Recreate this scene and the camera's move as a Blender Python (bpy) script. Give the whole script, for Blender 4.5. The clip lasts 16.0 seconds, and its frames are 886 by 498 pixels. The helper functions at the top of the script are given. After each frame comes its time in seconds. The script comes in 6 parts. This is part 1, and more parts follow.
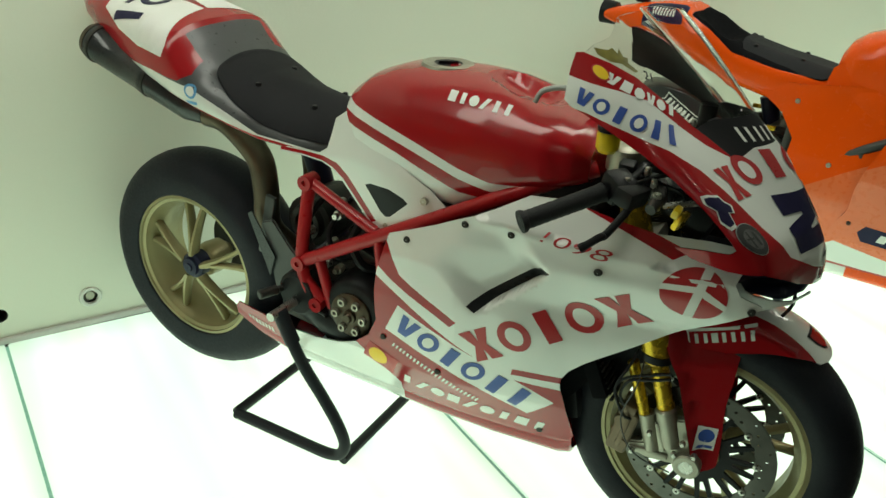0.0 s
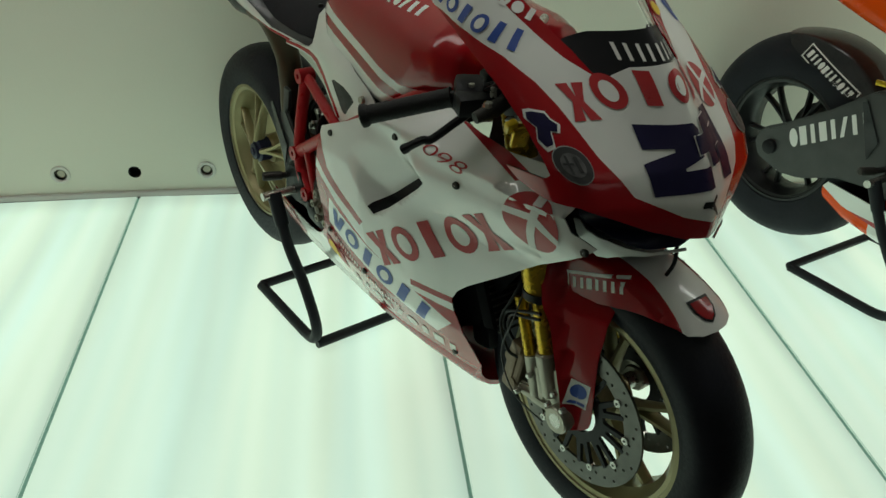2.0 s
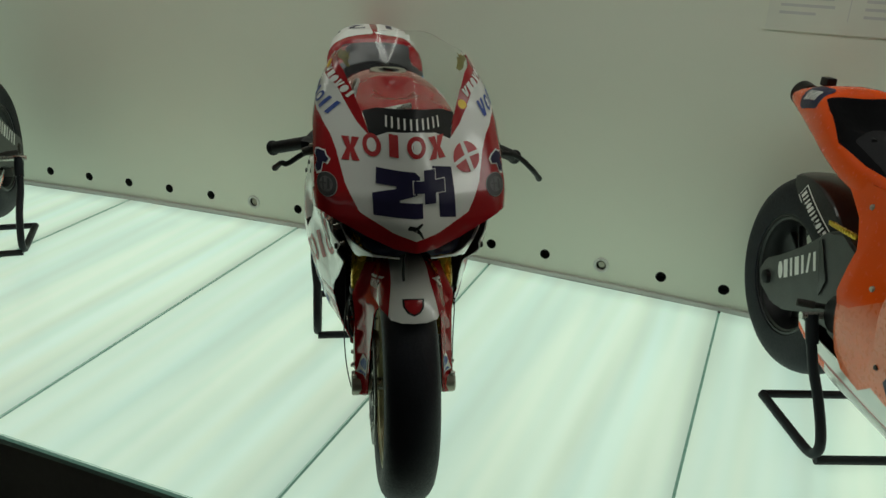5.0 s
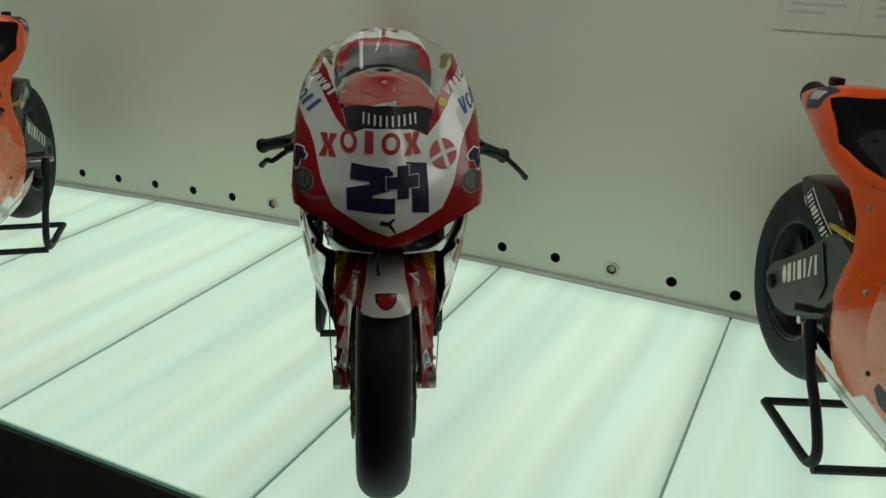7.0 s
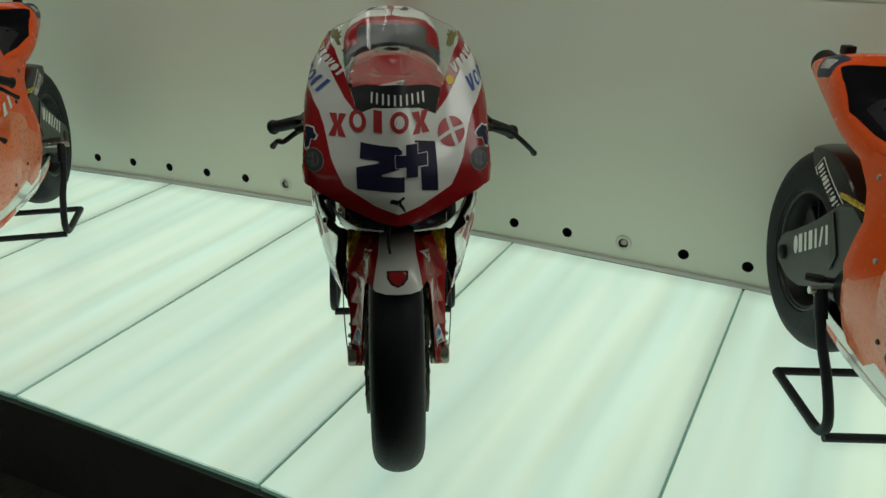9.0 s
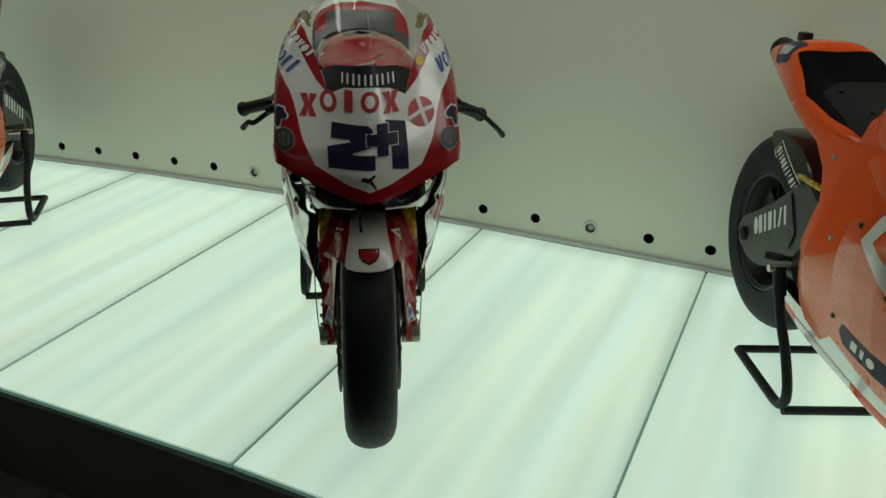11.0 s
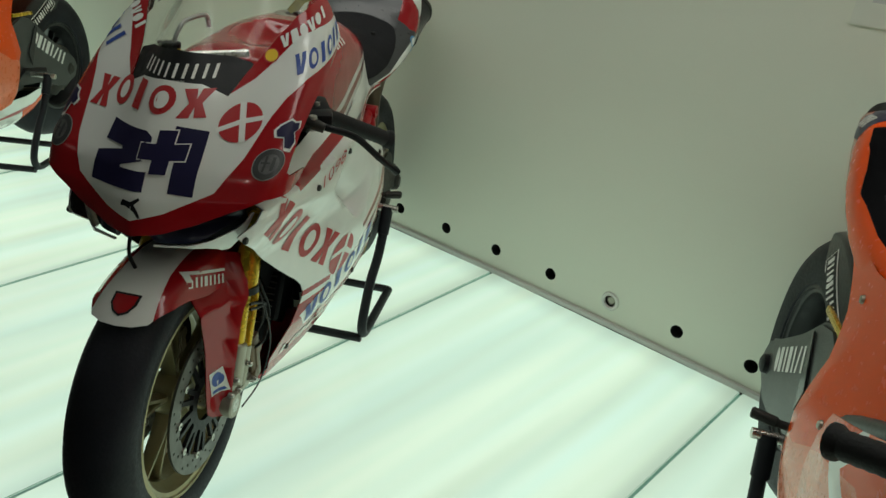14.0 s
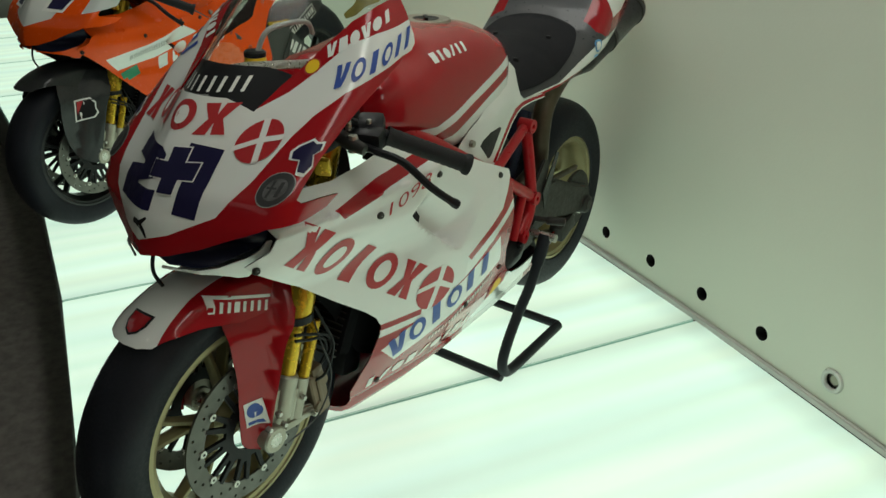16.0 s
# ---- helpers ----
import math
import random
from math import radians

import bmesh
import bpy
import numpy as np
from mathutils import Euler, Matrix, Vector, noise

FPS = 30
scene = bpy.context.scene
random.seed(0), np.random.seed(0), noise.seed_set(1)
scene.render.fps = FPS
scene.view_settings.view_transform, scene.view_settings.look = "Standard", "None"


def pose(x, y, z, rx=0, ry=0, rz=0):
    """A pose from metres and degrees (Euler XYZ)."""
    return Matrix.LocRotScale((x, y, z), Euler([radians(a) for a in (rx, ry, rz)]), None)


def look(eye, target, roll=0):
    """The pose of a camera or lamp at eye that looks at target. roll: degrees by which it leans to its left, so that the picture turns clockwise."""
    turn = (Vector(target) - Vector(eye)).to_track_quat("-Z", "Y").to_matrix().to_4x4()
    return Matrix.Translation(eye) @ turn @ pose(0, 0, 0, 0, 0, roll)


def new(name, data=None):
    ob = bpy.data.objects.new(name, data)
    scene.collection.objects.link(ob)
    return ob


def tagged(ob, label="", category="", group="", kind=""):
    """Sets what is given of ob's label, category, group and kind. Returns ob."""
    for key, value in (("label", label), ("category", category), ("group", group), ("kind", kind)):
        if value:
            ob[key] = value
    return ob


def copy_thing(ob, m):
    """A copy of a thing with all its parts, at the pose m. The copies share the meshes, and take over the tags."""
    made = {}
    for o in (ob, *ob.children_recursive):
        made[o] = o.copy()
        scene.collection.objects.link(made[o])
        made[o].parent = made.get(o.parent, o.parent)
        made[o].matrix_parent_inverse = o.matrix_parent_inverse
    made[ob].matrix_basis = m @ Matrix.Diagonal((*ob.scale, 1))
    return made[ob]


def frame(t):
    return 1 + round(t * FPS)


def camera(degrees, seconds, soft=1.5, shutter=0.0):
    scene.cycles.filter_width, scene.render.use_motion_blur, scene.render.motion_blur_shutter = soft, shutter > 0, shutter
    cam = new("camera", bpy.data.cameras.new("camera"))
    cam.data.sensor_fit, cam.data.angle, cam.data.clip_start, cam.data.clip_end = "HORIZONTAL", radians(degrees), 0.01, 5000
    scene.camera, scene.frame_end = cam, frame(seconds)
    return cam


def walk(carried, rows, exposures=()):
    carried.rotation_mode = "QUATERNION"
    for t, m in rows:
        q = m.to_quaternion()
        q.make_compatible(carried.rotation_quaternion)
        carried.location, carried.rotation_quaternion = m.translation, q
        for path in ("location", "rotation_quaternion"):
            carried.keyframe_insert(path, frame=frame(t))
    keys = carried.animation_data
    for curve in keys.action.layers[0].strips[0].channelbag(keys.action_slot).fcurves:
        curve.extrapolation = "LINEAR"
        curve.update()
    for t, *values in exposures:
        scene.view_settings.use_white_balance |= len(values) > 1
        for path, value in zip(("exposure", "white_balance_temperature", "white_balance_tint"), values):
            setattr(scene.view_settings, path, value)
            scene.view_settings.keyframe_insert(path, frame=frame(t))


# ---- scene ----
from mathutils.bvhtree import BVHTree

cam = camera(60.6, 16.0)
PATH = [
    (0, (-0.966, -2.449, 1.404), (-0.008, -0.929, 0.525), 3.4),
    (0.5, (-0.834, -2.543, 1.373), (-0.028, -0.95, 0.471), 3.4),
    (1, (-0.604, -2.642, 1.378), (-0.044, -0.981, 0.414), 2.3),
    (1.5, (-0.383, -2.682, 1.374), (-0.025, -0.999, 0.353), 1.7),
    (2, (-0.198, -2.755, 1.343), (0.007, -1.043, 0.329), 2.0),
    (2.5, (0.059, -2.901, 1.353), (0.046, -1.157, 0.374), 1.7),
    (3, (0.283, -3.036, 1.375), (0.101, -1.272, 0.449), 2.3),
    (3.5, (0.434, -3.138, 1.346), (0.161, -1.337, 0.521), 3.3),
    (4, (0.599, -3.178, 1.369), (0.219, -1.377, 0.586), 4.1),
    (4.5, (0.851, -3.234, 1.414), (0.29, -1.47, 0.656), 3.5),
    (7, (1.189, -3.173, 1.392), (0.392, -1.488, 0.667), 2.0),
    (7.5, (1.193, -3.174, 1.394), (0.386, -1.5, 0.656), 1.6),
    (8, (1.199, -3.17, 1.396), (0.382, -1.507, 0.643), 1.1),
    (8.5, (1.204, -3.174, 1.4), (0.382, -1.521, 0.631), 0.8),
    (9, (1.209, -3.188, 1.401), (0.388, -1.54, 0.619), 0.5),
    (11.5, (1.239, -3.232, 1.37), (0.502, -1.55, 0.577), 1.3),
    (12, (1.3, -3.109, 1.386), (0.534, -1.446, 0.582), 1.5),
    (12.5, (1.292, -2.965, 1.364), (0.542, -1.289, 0.573), 3.7),
    (13, (1.315, -2.814, 1.363), (0.537, -1.151, 0.571), 5.8),
    (13.5, (1.459, -2.596, 1.362), (0.511, -1.029, 0.558), 6.9),
    (14, (1.543, -2.344, 1.343), (0.429, -0.903, 0.517), 7.2),
    (14.5, (1.556, -2.092, 1.344), (0.273, -0.833, 0.467), 6.9),
    (15, (1.578, -1.871, 1.355), (0.101, -0.864, 0.458), 5.5),
    (15.5, (1.603, -1.799, 1.357), (0.04, -0.929, 0.464), 3.6),
    (16, (1.627, -1.766, 1.341), (0.014, -0.981, 0.456), 1.8),
]
EXPOSURE = [(0.0, 0.97, 6750, 2), (0.6, 0.67, 6650, 2), (1.1, 0.46, 6550, 8), (2.5, 0.10, 6500, 10), (4.5, -0.03, 6500, 10), (9.0, -0.02, 6500, 10), (12.5, 0.02, 6500, 10), (13.5, 0.14, 6500, 10), (14.5, 0.22, 6500, 10), (16.0, 0.42, 6500, 10)]
walk(cam, [(t, look(eye, target, roll)) for t, eye, target, roll in PATH], EXPOSURE)
# unseen soft fill strips below the ceiling, added to brighten wall and tops: x, y, watts
FILL_STRIPS = [(0.5, -0.9, 40.0), (0.8, -4.8, 4.5)]

# ---- world and lights ----
world = bpy.data.worlds.new("gallery")
scene.world = world
world.use_nodes = True
world.node_tree.nodes["Background"].inputs[0].default_value = (0.55, 0.6, 0.62, 1)
world.node_tree.nodes["Background"].inputs[1].default_value = 0.02


def lamp(name, kind, m, energy, colour, size=0.1, size_y=None):
    data = bpy.data.lights.new(name, kind)
    data.energy, data.color = energy, colour
    if kind == "AREA":
        data.shape, data.size, data.size_y = "RECTANGLE", size, size_y or size
    else:
        data.shadow_soft_size = size
    ob = new(name, data)
    ob.matrix_world = m
    return ob


GLOW = 0.625
CEILING = 3.1
for x, y, e in FILL_STRIPS:
    lamp("strip_lamp", "AREA", look((x, y, CEILING - 0.1), (x, y + 0.6, 0.0)), e, (0.98, 1.0, 0.93), 8.2, 0.45)

# small spotlights in the gallery's ceiling, seen as points of light in the paint
for x, y in ((-1.1, -3.3), (0.5, -3.7), (2.2, -3.2)):
    lamp("spot_lamp", "POINT", pose(x, y, CEILING - 0.15), 1.8, (1.0, 0.96, 0.88), 0.035)

# ---- materials ----


def material(name, colour, rough=0.5, metal=0.0, coat=0.0, vary=0.06, scale=6.0, bump=0.0, bump_scale=60.0, rough_vary=0.08, ior=1.45):
    m = bpy.data.materials.new(name)
    m.use_nodes = True
    t = m.node_tree
    b = t.nodes["Principled BSDF"]
    b.inputs["Metallic"].default_value = metal
    b.inputs["IOR"].default_value = ior
    if coat:
        b.inputs["Coat Weight"].default_value = coat
        b.inputs["Coat Roughness"].default_value = 0.06
    co = t.nodes.new("ShaderNodeTexCoord")
    big = t.nodes.new("ShaderNodeTexNoise")
    big.inputs["Scale"].default_value, big.inputs["Detail"].default_value = scale, 6
    fine = t.nodes.new("ShaderNodeTexNoise")
    fine.inputs["Scale"].default_value, fine.inputs["Detail"].default_value = bump_scale, 4
    t.links.new(co.outputs["Object"], big.inputs["Vector"])
    t.links.new(co.outputs["Object"], fine.inputs["Vector"])
    hsv = t.nodes.new("ShaderNodeHueSaturation")
    hsv.inputs["Color"].default_value = (*colour, 1)
    r = t.nodes.new("ShaderNodeMapRange")
    r.inputs["To Min"].default_value, r.inputs["To Max"].default_value = 1 - vary, 1 + vary
    r.inputs["From Min"].default_value, r.inputs["From Max"].default_value = 0.3, 0.7
    t.links.new(big.outputs["Fac"], r.inputs["Value"])
    t.links.new(r.outputs[0], hsv.inputs["Value"])
    t.links.new(hsv.outputs[0], b.inputs["Base Color"])
    q = t.nodes.new("ShaderNodeMapRange")
    q.inputs["To Min"].default_value, q.inputs["To Max"].default_value = max(0.02, rough - rough_vary), min(1, rough + rough_vary)
    q.inputs["From Min"].default_value, q.inputs["From Max"].default_value = 0.3, 0.7
    t.links.new(fine.outputs["Fac"], q.inputs["Value"])
    t.links.new(q.outputs[0], b.inputs["Roughness"])
    if bump:
        n = t.nodes.new("ShaderNodeBump")
        n.inputs["Strength"].default_value, n.inputs["Distance"].default_value = bump, 0.002
        t.links.new(fine.outputs["Fac"], n.inputs["Height"])
        t.links.new(n.outputs[0], b.inputs["Normal"])
    return m


def glowing(name, colour, strength):
    """Back-lit frosted glass: tubes below it show as soft bright bands that run towards the wall."""
    m = bpy.data.materials.new(name)
    m.use_nodes = True
    t = m.node_tree
    b = t.nodes["Principled BSDF"]
    b.inputs["Base Color"].default_value = (0.36, 0.46, 0.41, 1)
    b.inputs["Roughness"].default_value = 0.22
    co = t.nodes.new("ShaderNodeTexCoord")
    mp = t.nodes.new("ShaderNodeMapping")
    mp.inputs["Scale"].default_value = (5.6, 0.30, 1)
    t.links.new(co.outputs["Object"], mp.inputs["Vector"])
    n = t.nodes.new("ShaderNodeTexNoise")
    n.inputs["Scale"].default_value, n.inputs["Detail"].default_value = 1.6, 1.0
    t.links.new(mp.outputs[0], n.inputs["Vector"])
    r = t.nodes.new("ShaderNodeMapRange")
    r.inputs["From Min"].default_value, r.inputs["From Max"].default_value = 0.32, 0.68
    r.inputs["To Min"].default_value, r.inputs["To Max"].default_value = strength * 0.90, strength * 1.12
    t.links.new(n.outputs["Fac"], r.inputs["Value"])
    w = t.nodes.new("ShaderNodeTexNoise")
    w.inputs["Scale"].default_value, w.inputs["Detail"].default_value = 1.3, 2.0
    t.links.new(mp.outputs[0], w.inputs["Vector"])
    mix = t.nodes.new("ShaderNodeMix")
    mix.data_type = "RGBA"
    mix.inputs["A"].default_value = (*colour, 1)
    mix.inputs["B"].default_value = (colour[0] * 1.10, colour[1], colour[2] * 0.93, 1)
    hue = t.nodes.new("ShaderNodeMapRange")
    hue.inputs["From Min"].default_value, hue.inputs["From Max"].default_value = 0.35, 0.65
    t.links.new(w.outputs["Fac"], hue.inputs["Value"])
    t.links.new(hue.outputs[0], mix.inputs["Factor"])
    t.links.new(mix.outputs["Result"], b.inputs["Emission Color"])
    # the light box loses light towards the rims of each pane
    sep = t.nodes.new("ShaderNodeSeparateXYZ")
    t.links.new(co.outputs["Object"], sep.inputs[0])
    side = t.nodes.new("ShaderNodeMath")
    side.operation = "ABSOLUTE"
    t.links.new(sep.outputs["X"], side.inputs[0])
    drop = t.nodes.new("ShaderNodeMapRange")
    drop.interpolation_type = "SMOOTHSTEP"
    for k, x in (("From Min", 0.43), ("From Max", 0.535), ("To Min", 1.0), ("To Max", 0.74)):
        drop.inputs[k].default_value = x
    t.links.new(side.outputs[0], drop.inputs["Value"])
    back = t.nodes.new("ShaderNodeMapRange")
    back.interpolation_type = "SMOOTHSTEP"
    for k, x in (("From Min", -0.16), ("From Max", -0.01), ("To Min", 1.0), ("To Max", 0.72)):
        back.inputs[k].default_value = x
    t.links.new(sep.outputs["Y"], back.inputs["Value"])
    one, two = t.nodes.new("ShaderNodeMath"), t.nodes.new("ShaderNodeMath")
    one.operation = two.operation = "MULTIPLY"
    t.links.new(drop.outputs[0], one.inputs[0])
    t.links.new(back.outputs[0], one.inputs[1])
    t.links.new(one.outputs[0], two.inputs[0])
    t.links.new(r.outputs[0], two.inputs[1])
    t.links.new(two.outputs[0], b.inputs["Emission Strength"])
    return m


def clear(name, colour, rough=0.02):
    m = bpy.data.materials.new(name)
    m.use_nodes = True
    b = m.node_tree.nodes["Principled BSDF"]
    b.inputs["Base Color"].default_value = (*colour, 1)
    b.inputs["Transmission Weight"].default_value, b.inputs["Roughness"].default_value = 1.0, rough
    b.inputs["IOR"].default_value = 1.2
    return m


RED = material("red_paint", (0.33, 0.006, 0.011), 0.20, coat=0.45, vary=0.04, ior=1.3, rough_vary=0.04)
FRAME_RED = material("red_frame_paint", (0.36, 0.009, 0.014), 0.34, coat=0.2, bump=0.15, ior=1.3)
WHITE = material("white_paint", (0.76, 0.77, 0.74), 0.24, coat=0.6, vary=0.015, scale=3, rough_vary=0.03)
ORANGE = material("orange_paint", (0.80, 0.080, 0.003), 0.22, coat=0.22, vary=0.05, ior=1.25)
# same orange, with the glass floor's pale glow put into the colour
FLOORLIT_ORANGE = material("floorlit_orange_paint", (0.78, 0.15, 0.045), 0.30, coat=0.35, vary=0.06)
INK_RED = material("red_print", (0.42, 0.02, 0.025), 0.35, vary=0.04)
INK_BLUE = material("blue_print", (0.03, 0.075, 0.33), 0.4, vary=0.05)
INK_NAVY = material("navy_print", (0.012, 0.010, 0.045), 0.38, vary=0.15, ior=1.27)
INK_WHITE = material("white_print", (0.78, 0.78, 0.75), 0.4, vary=0.04)
INK_BLACK = material("black_print", (0.012, 0.012, 0.014), 0.4, ior=1.27)
INK_YELLOW = material("yellow_print", (0.85, 0.55, 0.02), 0.4)
INK_SKY = material("pale_blue_print", (0.10, 0.30, 0.55), 0.4)
INK_GREEN = material("green_print", (0.03, 0.25, 0.13), 0.4)
INK_OLIVE = material("gilt_print", (0.16, 0.14, 0.02), 0.4, vary=0.3, scale=50)
INK_PALE = material("pale_grey_print", (0.52, 0.54, 0.53), 0.4, vary=0.05)
INK_GREY = material("grey_print", (0.35, 0.36, 0.34), 0.4)
INK_DARK = material("charcoal_print", (0.03, 0.03, 0.032), 0.4)
INK_MID = material("mid_grey_print", (0.10, 0.10, 0.10), 0.4, vary=0.4, scale=60)
PANEL_GREY = material("printed_panel", (0.72, 0.74, 0.65), 0.6, vary=0.03)
PANEL_INK = material("faded_print", (0.56, 0.57, 0.55), 0.6)
RUBBER = material("tyre_rubber", (0.013, 0.014, 0.0195), 0.55, vary=0.25, scale=9, bump=0.35, bump_scale=140, ior=1.27)
GRIP = material("grip_rubber", (0.02, 0.02, 0.021), 0.6, bump=0.6, bump_scale=260, ior=1.27)
FOAM = material("black_seat_foam", (0.011, 0.011, 0.0135), 0.70, bump=0.5, bump_scale=420, vary=0.12, ior=1.27)
CARBON = material("carbon_fibre", (0.022, 0.023, 0.025), 0.32, coat=0.5, vary=0.2, scale=22, bump=0.25, bump_scale=300, ior=1.27)
CARBON_GREY = material("grey_carbon", (0.05, 0.053, 0.052), 0.4, vary=0.18, scale=14, bump=0.2, bump_scale=240)
BLACK = material("black_plastic", (0.009, 0.009, 0.0105), 0.42, vary=0.2, bump=0.15, ior=1.27)
NAVY = material("dark_blue_duct", (0.010, 0.012, 0.035), 0.42, coat=0.1, vary=0.2, ior=1.3)
BRONZE = material("bronze_magnesium_rim", (0.33, 0.29, 0.155), 0.38, metal=0.45, vary=0.12, bump=0.1)
BLACK_RIM = material("black_magnesium_rim", (0.02, 0.02, 0.022), 0.38, metal=0.3, vary=0.2)
GOLD = material("gold_fork_tube", (0.62, 0.40, 0.03), 0.25, metal=0.65, vary=0.08)
STEEL = material("brushed_steel", (0.50, 0.49, 0.45), 0.3, metal=0.9, vary=0.1, bump=0.1, bump_scale=180)
DISC = material("disc_steel", (0.12, 0.117, 0.105), 0.40, metal=0.75, vary=0.2, scale=20)
CALIPER = material("brown_anodised_metal", (0.16, 0.115, 0.075), 0.42, metal=0.5, vary=0.15, scale=25)
ALLOY = material("cast_alloy", (0.36, 0.34, 0.28), 0.42, metal=0.7, vary=0.16, bump=0.3)
ENGINE = material("engine_casting", (0.042, 0.04, 0.037), 0.46, metal=0.4, vary=0.25, bump=0.5, bump_scale=90, ior=1.27)
PIPE = material("heat_tinted_pipe", (0.085, 0.066, 0.045), 0.4, metal=0.7, vary=0.35, scale=8)
STAND = material("black_stand_tube", (0.016, 0.018, 0.022), 0.45, vary=0.15, bump=0.2, ior=1.27)
SCREEN = clear("clear_screen", (0.93, 0.94, 0.93))
YELLOW = material("yellow_cap", (0.75, 0.52, 0.02), 0.35)
PLASTER = material("wall_paint", (0.75, 0.77, 0.66), 0.62, vary=0.025, scale=0.9, bump=0.25, bump_scale=90)
TRIM = material("base_trim_paint", (0.60, 0.60, 0.57), 0.45, vary=0.05, scale=3)
DARK = material("dark_carpet", (0.14, 0.128, 0.115), 0.9, vary=0.25, scale=30, bump=0.8, bump_scale=300)
FASCIA = material("dark_fascia", (0.11, 0.112, 0.10), 0.5, vary=0.1)
GALLERY = material("gallery_wall", (0.34, 0.33, 0.30), 0.8, vary=0.08, scale=1)
SEAT_SHELL = material("grey_seat_shell", (0.045, 0.046, 0.05), 0.34, coat=0.2, vary=0.12)
INNER = material("raw_inside", (0.012, 0.012, 0.013), 0.75, vary=0.2)
# near-black that paints the shade inside the shallow wall holes
HOLE_SHADE = material("hole_shade", (0.02, 0.02, 0.02), 0.8)
RING = material("socket_ring", (0.62, 0.62, 0.58), 0.35, metal=0.2)
GLASS_EDGE = material("green_glass_edge", (0.16, 0.34, 0.26), 0.3, vary=0.1)
edge = GLASS_EDGE.node_tree.nodes["Principled BSDF"]  # light from the box below comes out at the cut edge
edge.inputs["Emission Color"].default_value, edge.inputs["Emission Strength"].default_value = (0.45, 0.9, 0.68, 1), 0.13
DUCT_BLACK = material("matt_black_duct", (0.006, 0.006, 0.007), 0.9, vary=0.2, ior=1.12)
FLOOR_GLOW = glowing("lit_frosted_glass", (0.69, 0.97, 0.80), GLOW)

# ---- mesh tools ----


def lerp_table(rows, x):
    return float(np.interp(x, [r[0] for r in rows], [r[1] for r in rows]))


def curve(points, n=6, closed=False):
    """Catmull-Rom through the points."""
    p = [Vector(q) for q in points]
    out, m = [], len(p)
    for i in range(m if closed else m - 1):
        if closed:
            a, b, c, d = p[i - 1], p[i], p[(i + 1) % m], p[(i + 2) % m]
        else:
            a, b, c, d = p[max(i - 1, 0)], p[i], p[i + 1], p[min(i + 2, m - 1)]
        for k in range(n):
            t = k / n
            out.append(0.5 * ((2 * b) + (c - a) * t + (2 * a - 5 * b + 4 * c - d) * t**2 + (3 * b - a - 3 * c + d) * t**3))
    return out if closed else out + [p[-1]]


def grid_faces(bm, rows, close_v=False, close_u=False, mat=0):
    vs = [[bm.verts.new(p) for p in row] for row in rows]
    nu, nv = len(vs), len(vs[0])
    for i in range(nu if close_u else nu - 1):
        for j in range(nv if close_v else nv - 1):
            a, b, c, d = vs[i][j], vs[(i + 1) % nu][j], vs[(i + 1) % nu][(j + 1) % nv], vs[i][(j + 1) % nv]
            f = bm.faces.new((a, b, c, d))
            f.material_index = mat
    return vs


def loft(rows, caps=True, close_v=True):
    bm = bmesh.new()
    vs = grid_faces(bm, rows, close_v=close_v)
    if caps:
        bm.faces.new(vs[0])
        bm.faces.new(vs[-1][::-1])
    bmesh.ops.recalc_face_normals(bm, faces=bm.faces)
    return bm


def tube(points, r, n=10, bm=None):
    p = [Vector(q) for q in points]
    rr = r if isinstance(r, (list, tuple)) else [r] * len(p)
    bm = bmesh.new() if bm is None else bm
    rows, side = [], None
    for i, q in enumerate(p):
        d = (p[min(i + 1, len(p) - 1)] - p[max(i - 1, 0)]).normalized()
        if side is None:
            side = d.orthogonal().normalized()
        side = (side - d * side.dot(d)).normalized()
        up = d.cross(side)
        rows.append([q + rr[i] * (math.cos(2 * math.pi * k / n) * side + math.sin(2 * math.pi * k / n) * up) for k in range(n)])
    vs = grid_faces(bm, rows, close_v=True)
    bm.faces.new(vs[0][::-1])
    bm.faces.new(vs[-1])
    return bm


def lathe(profile, n=48, at=(0, 0, 0), axis="y", bm=None, closed=False, mats=None):
    """Turns (radius, along) points round an axis through at."""
    bm = bmesh.new() if bm is None else bm
    rows = []
    for k in range(n):
        c, s = math.cos(2 * math.pi * k / n), math.sin(2 * math.pi * k / n)
        row = []
        for r, y in profile:
            q = {"y": (r * c, y, r * s), "x": (y, r * c, r * s), "z": (r * c, r * s, y)}[axis]
            row.append(Vector(q) + Vector(at))
        rows.append(row)
    vs = [[bm.verts.new(p) for p in row] for row in rows]
    m = len(profile)
    for i in range(n):
        for j in range(m if closed else m - 1):
            f = bm.faces.new((vs[i][j], vs[i][(j + 1) % m], vs[(i + 1) % n][(j + 1) % m], vs[(i + 1) % n][j]))
            if mats:
                f.material_index = mats[j]
    bmesh.ops.recalc_face_normals(bm, faces=bm.faces)
    return bm


def block(size, at=(0, 0, 0), bevel=0.004, turn=(0, 0, 0), bm=None, segments=2):
    own = bmesh.new()
    bmesh.ops.create_cube(own, size=1, matrix=Matrix.Diagonal((*size, 1)))
    if bevel:
        bmesh.ops.bevel(own, geom=own.edges[:], offset=bevel, segments=segments, affect="EDGES", profile=0.6)
    own.transform(pose(*at, *turn))
    return own if bm is None else merge(bm, own)


def merge(bm, other):
    me = bpy.data.meshes.new("join")
    other.to_mesh(me)
    other.free()
    bm.from_mesh(me)
    bpy.data.meshes.remove(me)
    return bm


